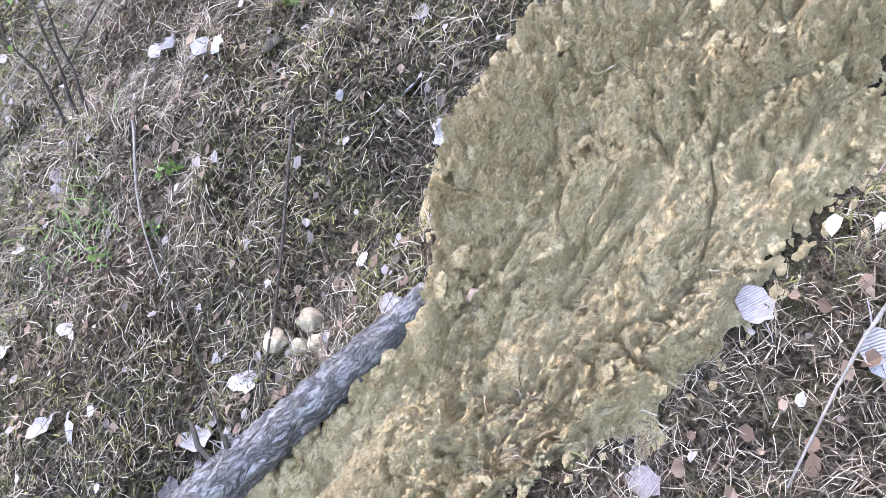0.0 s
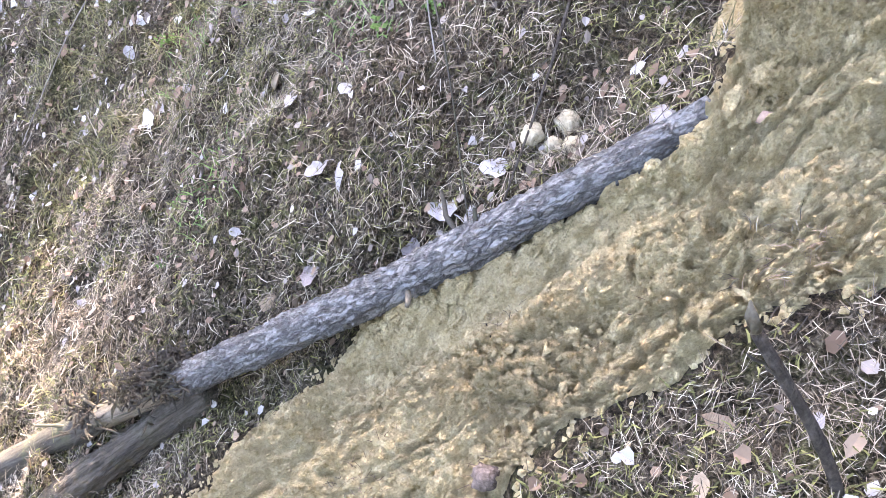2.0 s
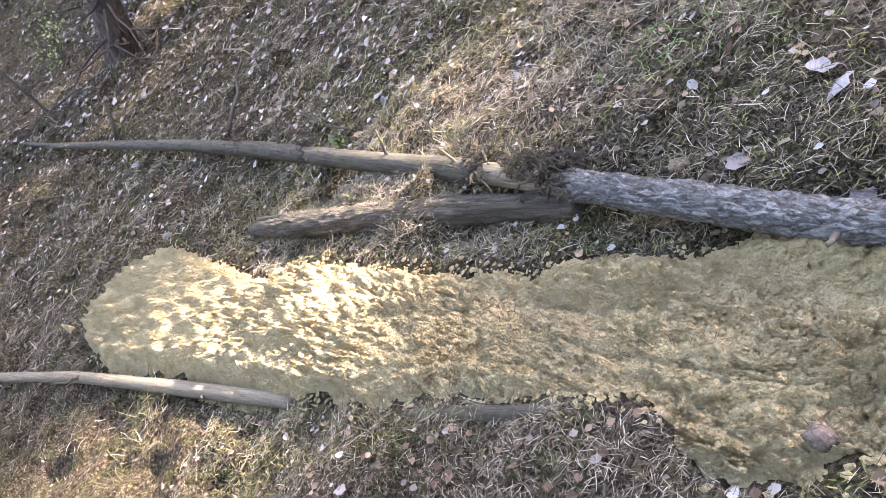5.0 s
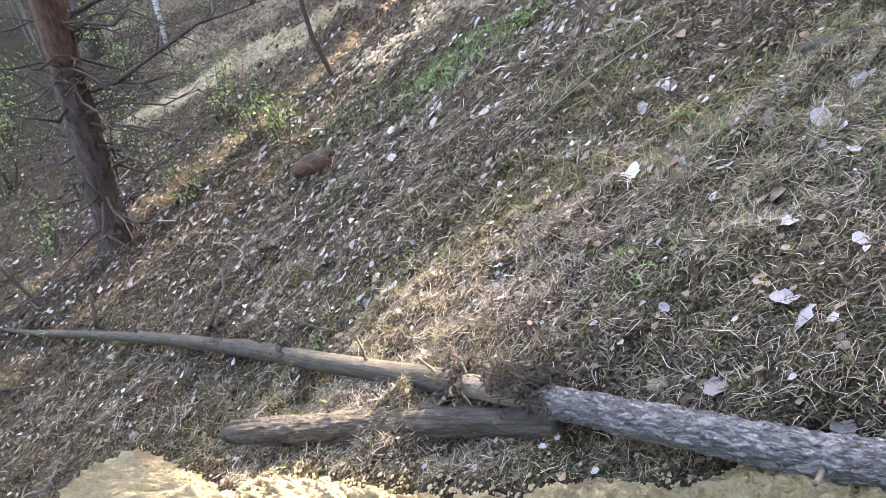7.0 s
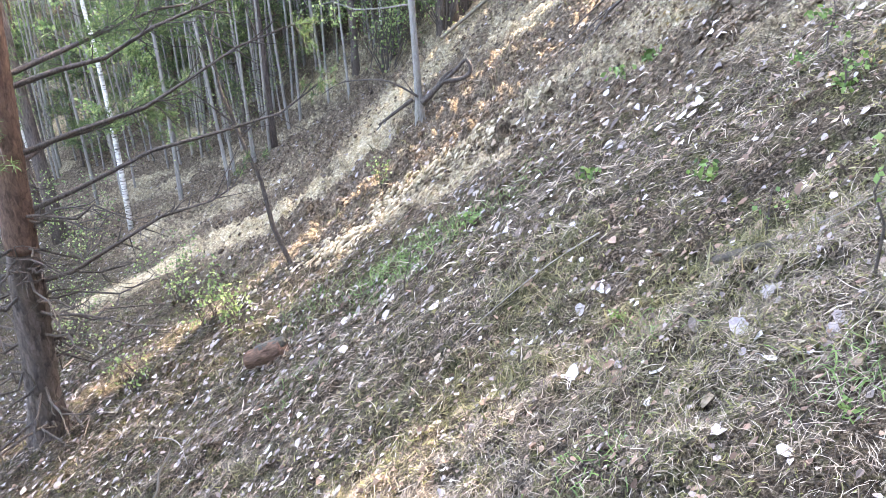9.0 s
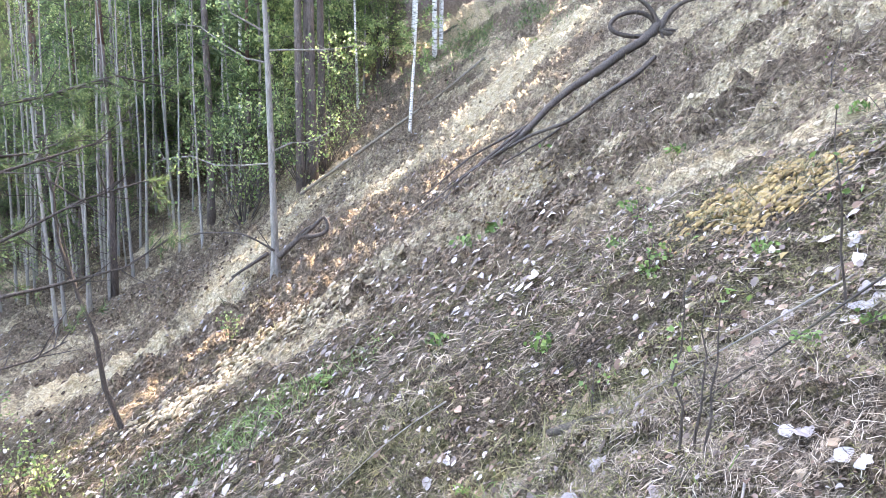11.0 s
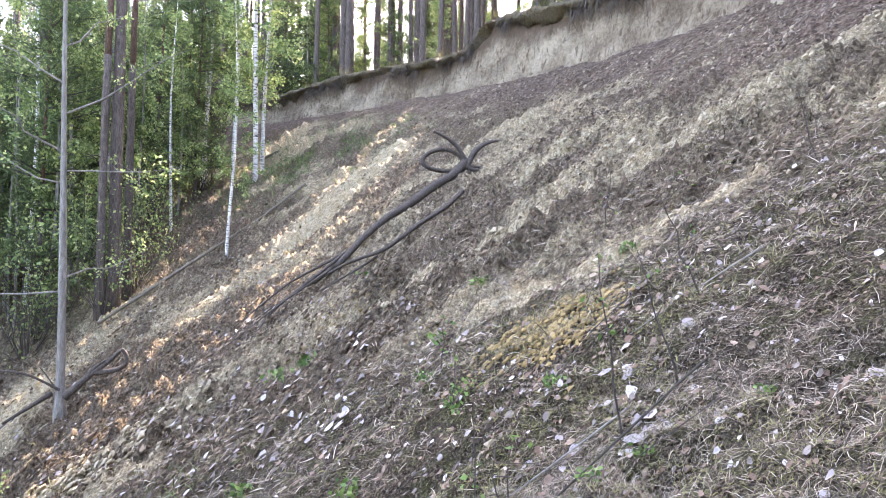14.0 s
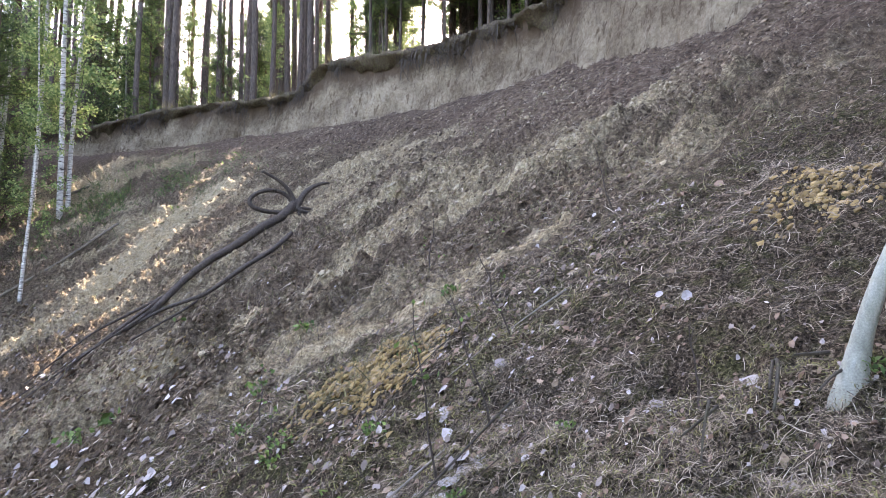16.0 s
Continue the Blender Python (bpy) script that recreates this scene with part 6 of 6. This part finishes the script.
joined("sand_clods", pale, SAND_CLOD, "pale crumbling lumps of sandy clay on the slide", "clods")
joined("soil_clods", pieces, CLOD, "brown crumbled clods of soil broken up on the slide", "clods")

pieces = []
for cx, cy, r, count in [(2.05, 3.15, 0.36, 1100), (1.9, 3.4, 0.3, 420), (3.5, 1.2, 0.32, 420), (1.9, 7.2, 0.4, 260)]:
    x, y = rng.normal(cx, r * 0.55, count), rng.normal(cy, r * 0.45, count)
    pieces.append(lumps(rng, x, y, ground(x, y) + 0.004, 0.011, 0.85, 0.25))
joined("ochre_clods", pieces, OCHRE_MOSS, "heap of crumbly ochre-yellow clods", "clods")


def mossy(x, y):
    return clear_of_clay(x, y) * smooth_step(fractal(x, y, 2.0, 3, 97), -0.3, 0.1) * (1 - sand_share(x, y))


pieces = []
for count, box, ln, wd in [(90000, (-1.8, 2.3, -0.7, 2.6), 0.022, 0.003), (36000, (-4.5, 5.0, 1.5, 6.5), 0.032, 0.006)]:
    x, y = scatter(rng, count, *box, keep=mossy)
    pieces.append(ribbons(rng, x, y, ground(x, y) + rng.uniform(0, 0.02, len(x)), ln, wd, 1.0, 0.4))
joined("moss", pieces, MOSS, "olive-green moss cushions between the needles", "moss")


# ---- fallen leaves ----
def leaf_mesh(name, seed, mat, round_=1.0):
    """A dry rounded leaf with a stalk, cupped and wavy, about 1 m across; it is scaled to size."""
    rng = np.random.default_rng(seed)
    cup, twist = rng.uniform(-0.6, 0.8), rng.uniform(-0.5, 0.5)
    n, sh = 14, Shape()
    ring_v = []
    for r in (0.34, 0.68, 1.0):
        for i in range(n):
            a = 2 * np.pi * i / n
            rad = 0.5 * r * (1 + 0.12 * math.cos(a) + 0.05 * (-1) ** i * (r > 0.9)) * (1 + 0.06 * rng.normal())
            x, y = rad * math.cos(a) * 1.1, rad * math.sin(a) * round_
            ring_v.append((x, y, cup * (x * x + 1.6 * y * y) + twist * x * y * 2 + 0.03 * rng.normal() * r))
    verts = [(0, 0, 0)] + ring_v
    faces = [(0, 1 + i, 1 + (i + 1) % n) for i in range(n)] + [(1 + k * n + i, 1 + (k + 1) * n + i, 1 + (k + 1) * n + (i + 1) % n, 1 + k * n + (i + 1) % n) for k in range(2) for i in range(n)]
    sh.add(verts, faces)
    sh.tube([(-0.48, 0, cup * 0.25), (-0.8, 0.05, cup * 0.3 + 0.05), (-1.05, 0.12, cup * 0.2)], [0.02, 0.016, 0.012], 4, 0, 0, False)
    me = sh.mesh(name)
    me.materials.append(mat)
    me.polygons.foreach_set("use_smooth", [True] * len(me.polygons))
    return me


def object_leaf_material(name, stops):
    m, nt, b = material(name, 0.65, 0.3)
    rnd = nt.nodes.new("ShaderNodeObjectInfo").outputs["Random"]
    col = ramp(nt, rnd, stops)
    v = coords(nt)
    blot = noise_tex(nt, v, 5, 5)
    col = mix(nt, 0.45, col, ramp(nt, blot, [(0.35, (0.45, 0.4, 0.38)), (0.65, (1, 1, 1))]), "MULTIPLY")
    nt.links.new(col, b.inputs["Base Color"])
    wave = nt.nodes.new("ShaderNodeTexWave")
    wave.inputs["Scale"].default_value, wave.inputs["Distortion"].default_value = 4.5, 2.0
    nt.links.new(v, wave.inputs["Vector"])
    bump(nt, b, wave.outputs["Fac"], 0.35, 0.03)
    return m


PALE = object_leaf_material("pale_dry_leaf", [(0.0, (0.17, 0.145, 0.145)), (0.3, (0.27, 0.25, 0.255)), (0.75, (0.35, 0.335, 0.345)), (1.0, (0.44, 0.43, 0.435))])
TAN = object_leaf_material("tan_dry_leaf", [(0.0, (0.13, 0.08, 0.052)), (0.5, (0.24, 0.16, 0.11)), (1.0, (0.38, 0.285, 0.205))])
LEAF_MESHES = [leaf_mesh("leaf", 300 + i, PALE, 0.8 + 0.06 * (i % 4)) for i in range(8)]
TAN_MESHES = [leaf_mesh("leaf", 330 + i, TAN, 0.6 + 0.06 * i) for i in range(4)]


def lay_leaf(me, x, y, size, label, r, lift=0.015):
    z = max(float(ground(x, y)), float(clay_height(x, y)) if clear_of_clay(np.array([x]), np.array([y]))[0] < 0.5 else -99)
    ob = new("dry_leaf", me)
    turn = Euler((r.normal(0, 0.35), -0.59 + r.normal(0, 0.3), 0)).to_matrix().to_4x4()
    ob.matrix_world = Matrix.Translation((x, y, z + lift)) @ turn @ Matrix.Rotation(r.uniform(0, 6.28), 4, "Z") @ Matrix.Scale(size, 4)
    return tagged(ob, label, "leaf", "fallen leaves")


r = np.random.default_rng(11)
LEAF_SPOTS = [(0.98, 1.31), (1.27, 0.76), (1.1, 1.14), (1.02, 1.6), (1.1, 0.61), (1.16, 0.73), (0.7, 0.55), (0.33, 0.9), (0.36, 0.82), (0.22, 0.94), (0.13, 1.22), (0.16, 1.17), (0.21, 1.48), (0.47, 0.83), (0.58, 1.66), (0.76, -0.2), (0.77, -0.37), (-0.13, 2.14), (-0.66, 2.77), (-0.65, 1.89), (-0.94, 1.73), (-1.37, 2.36), (0.46, 0.86), (-0.02, 1.12), (0.16, 1.95), (-0.52, 2.79), (-1.18, 2.25), (0.55, 2.05), (-0.02, 2.66), (0.32, 2.08), (0.08, 2.75), (-0.8, 3.61), (-1.41, 2.41), (-0.68, 1.97), (0.41, 1.91), (0.99, 1.26), (1.03, 1.52), (1.36, 1.75), (1.31, 1.85), (0.64, 1.72), (1.83, 0.66), (2.17, 0.95), (2.61, 1.46), (2.03, 1.25), (1.72, 2.16), (1.57, 1.87), (1.53, 1.84), (1.6, 1.91), (1.62, 1.84), (1.55, 1.93), (1.5, 1.9), (1.66, 1.9), (1.58, 1.8), (1.44, 1.86), (1.8, 2.3), (1.86, 2.36), (1.75, 2.4), (1.95, 2.5), (1.6, 2.2), (2.1, 2.2), (1.4, 2.15)]
for i, (x, y) in enumerate(LEAF_SPOTS):
    lay_leaf(LEAF_MESHES[i % 8], x, y, r.uniform(0.055, 0.078), "pale silvery-grey dry aspen leaf curled on the litter", r)
for count, box, sizes in [(70, (-1.2, 2.2, 0.5, 2.8), (0.018, 0.045)), (110, (-3.2, 2.8, 1.5, 5.0), (0.02, 0.048)), (30, (-1.9, 0.8, -0.6, 0.7), (0.025, 0.06))]:
    for _ in range(count):
        x, y = r.uniform(box[0], box[1]), r.uniform(box[2], box[3])
        if clear_of_clay(np.array([x]), np.array([y]))[0] < 0.5:
            continue
        pale = r.uniform() < 0.5
        lay_leaf((LEAF_MESHES if pale else TAN_MESHES)[int(r.integers(0, 4))], x, y, r.uniform(*sizes), "pale silvery-grey dry aspen leaf curled on the litter" if pale else "small tan-brown dry leaf on the litter", r)


def far_leaves(rng, count, box, size, keep):
    """Small folded leaves of two quads."""
    x, y = scatter(rng, count, *box, keep=keep)
    n = len(x)
    s = size * rng.uniform(0.5, 1.3, n)
    a = rng.uniform(0, 6.28, n)
    u = np.stack([np.cos(a), np.sin(a), np.cos(a) * 0.675 + rng.normal(0, 0.35, n)], 1) * s[:, None] / 2
    w = np.stack([-np.sin(a), np.cos(a), -np.sin(a) * 0.675 + rng.normal(0, 0.35, n)], 1) * s[:, None] / 2.4
    lift = np.array([0, 0, 1.0]) * (s * rng.uniform(-0.3, 0.5, n))[:, None]
    p = np.stack([x, y, ground(x, y) + 0.02], 1)
    v = np.stack([p - u, p - u * 0.3 + w + lift, p + u * 0.5 + w * 0.8 + lift, p + u, p + u * 0.4 - w + lift, p - u * 0.4 - w * 0.9 + lift], 1).reshape(-1, 3)
    b = (np.arange(n) * 6)[:, None]
    return v, np.concatenate([b + [0, 3, 2, 1], b + [0, 5, 4, 3]])


open_ground = lambda x, y: clear_of_clay(x, y) * (1 - 0.7 * slip_share(x, y)) * (1 - sand_share(x, y))
joined("small_leaves", [far_leaves(rng, 1500, (-2.0, 2.6, -0.6, 3.0), 0.022, open_ground), far_leaves(rng, 3600, (-6.0, 4.0, 2.0, 8.0), 0.03, open_ground), far_leaves(rng, 1500, (-7.0, -1.4, 1.9, 7.0), 0.042, open_ground), far_leaves(rng, 7000, (-12.0, 2.0, 4.0, 16.0), 0.06, lambda x, y: 1 - sand_share(x, y))], DRY_LEAF, "scattered small pale dry leaves", "leaves")
joined("brown_leaves", [far_leaves(rng, 2200, (-2.0, 2.6, -0.6, 3.0), 0.022, open_ground), far_leaves(rng, 1800, (-6.0, 5.0, 2.0, 9.0), 0.045, open_ground)], BROWN_LEAF, "scattered small brown dry leaves", "leaves")


# ---- small things by the clay and the log ----
def lump(name, label, category, place, size, mat, seed, squash=0.8, group=""):
    """A rounded, knobbly lump."""
    bm = bmesh.new()
    bmesh.ops.create_icosphere(bm, subdivisions=3, radius=1)
    for v in bm.verts:
        n = noise.noise(v.co * 1.3 + Vector((seed, 0, 0))) * 0.3 + noise.noise(v.co * 3.5 + Vector((0, seed, 0))) * 0.24 + noise.noise(v.co * 9 + Vector((0, 0, seed))) * 0.14
        v.co *= (1 + n)
        v.co = Vector((v.co.x * size, v.co.y * size * 0.9, v.co.z * size * squash))
    ob = part(name, bm, mat)
    ob.location = place
    return tagged(ob, label, category, group)


def top_height(x, y):
    return max(float(ground(x, y)), float(clay_height(x, y)) if clear_of_clay(np.array([x]), np.array([y]))[0] < 0.5 else -99)


for i, (x, y, s) in enumerate([(0.663, 0.782, 0.033), (0.564, 0.807, 0.031), (0.62, 0.72, 0.026), (0.59, 0.76, 0.022), (0.64, 0.745, 0.015), (0.6, 0.69, 0.014), (0.53, 0.77, 0.012)]):
    lump("clay_clod", "pale dried clod of clay among the needles by the log", "clod", (x, y, float(ground(x, y)) + s * 0.6), s, PALE_CLOD, 3.1 + i * 1.7, 0.85, "clay clods")
lump("pine_cone", "brown weathered pine cone at the clay's edge", "pine cone", (-0.05, 0.268, top_height(-0.05, 0.268) + 0.018), 0.027, CONE, 2.2, 0.85)
lump("pine_cone", "dark weathered pine cone beside the fallen trunk", "pine cone", (-2.95, 3.02, float(ground(-2.95, 3.02)) + 0.03), 0.04, CONE, 5.2, 0.9)


def build_bark_piece():
    root = thing("bark_piece", "curled strip of reddish pine bark lying on the clay", "bark", (0.74, 0.285, top_height(0.74, 0.285) + 0.012))
    n, m = 14, 9
    for name, lift, mat in (("outer_bark", 0.0, BARK_STRIP), ("inner_bark", -0.003, PALE_WOOD)):
        verts = []
        for i in range(n):
            t = i / (n - 1) - 0.5
            for j in range(m):
                a = (j / (m - 1) - 0.5) * 2.2
                w = 0.014 * (1 - 0.35 * abs(t) ** 2)
                verts.append((t * 0.085 * 0.2 + math.sin(a) * w * 0.98, -t * 0.085, math.cos(a) * w * 0.9 + lift - 0.004 + 0.01 * t * t + 0.6 * (t * 0.085 * 0.2 + math.sin(a) * w)))
        faces = [(i * m + j, i * m + j + 1, (i + 1) * m + j + 1, (i + 1) * m + j) for i in range(n - 1) for j in range(m - 1)]
        part(name, Shape().add(verts, faces).mesh(name), mat, root)


build_bark_piece()

# tufts of needles, rootlets and leaf scraps lying on the clay
for i, (x, y, s, count) in enumerate([(0.55, 0.13, 0.05, 70), (0.5, 0.1, 0.04, 50), (0.26, 0.58, 0.03, 25), (-0.19, 0.58, 0.045, 60), (-0.3, 0.62, 0.03, 30), (0.75, 0.05, 0.03, 25), (1.05, 0.1, 0.04, 40), (-0.62, 0.85, 0.04, 40), (-0.85, 0.62, 0.05, 60), (0.0, 0.32, 0.03, 25), (0.8, -0.12, 0.05, 50), (0.33, 0.3, 0.025, 20)]):
    rr = np.random.default_rng(1200 + i)
    xx, yy = rr.normal(x, s, count), rr.normal(y, s * 0.8, count)
    v, f = ribbons(rr, xx, yy, clay_height(xx, yy) + rr.uniform(0, 0.012, count), 0.03, 0.0014, 0.4, 0.7)
    tagged(part("needle_tuft", quick_mesh("needle_tuft", v, f), (STRAW, BROWN_LEAF)[i % 2], smooth=False), "small tuft of dead needles and rootlets on the clay", "needles", "tufts on the clay", "stuff")

# twigs and dead stalks on the litter
r = np.random.default_rng(17)
TWIGS = [(0.95, 0.95, 0.35, 0.75), (0.62, 1.3, 0.2, 0.55), (0.8, 1.5, 0.5, 1.1), (-1.5, 2.2, -2.3, 2.9), (-2.2, 2.75, -1.65, 2.3), (-3.3, 4.4, -2.6, 3.6), (-2.5, 4.1, -1.9, 3.7), (1.9, 1.9, 0.9, 1.95), (1.6, 2.05, 0.7, 2.2), (1.75, 1.7, 1.2, 1.75), (2.4, 2.9, 1.5, 2.6), (0.2, 3.3, -0.6, 3.1), (-4.5, 3.4, -5.8, 3.9), (-4.6, 3.1, -6.0, 3.5), (2.7, 2.3, 2.0, 2.5), (1.2, 2.9, 0.5, 2.7), (0.3, -0.3, -0.1, 0.05), (1.0, -0.45, 0.55, -0.3), (-0.9, 0.1, -1.3, 0.4), (3.0, 4.2, 2.2, 4.4)]
for i, (x0, y0, x1, y1) in enumerate(TWIGS):
    t = np.linspace(0, 1, 9)
    xs, ys = x0 + (x1 - x0) * t, y0 + (y1 - y0) * t
    ln = math.hypot(x1 - x0, y1 - y0)
    xs, ys = xs + 0.03 * ln * np.sin(t * 5 + i), ys + 0.03 * ln * np.cos(t * 4 + i)
    zs = ground_base(xs, ys) + 0.035 + 0.03 * np.sin(t * 3.1)
    base = np.array([xs[4], ys[4], zs[4]])
    rad = r.uniform(0.003, 0.0055) * (1 + 0.5 * (ln > 1))
    ob = part("twig", Shape().tube(np.c_[xs, ys, zs] - base, np.linspace(rad, rad * 0.4, 9), 7, 0.08, i).mesh("twig"), (DARK_TWIG, BARE_WOOD, SAPLING_BARK)[i % 3])
    ob.location = base
    tagged(ob, "thin dead twig lying across the needle litter", "twig", "twigs")
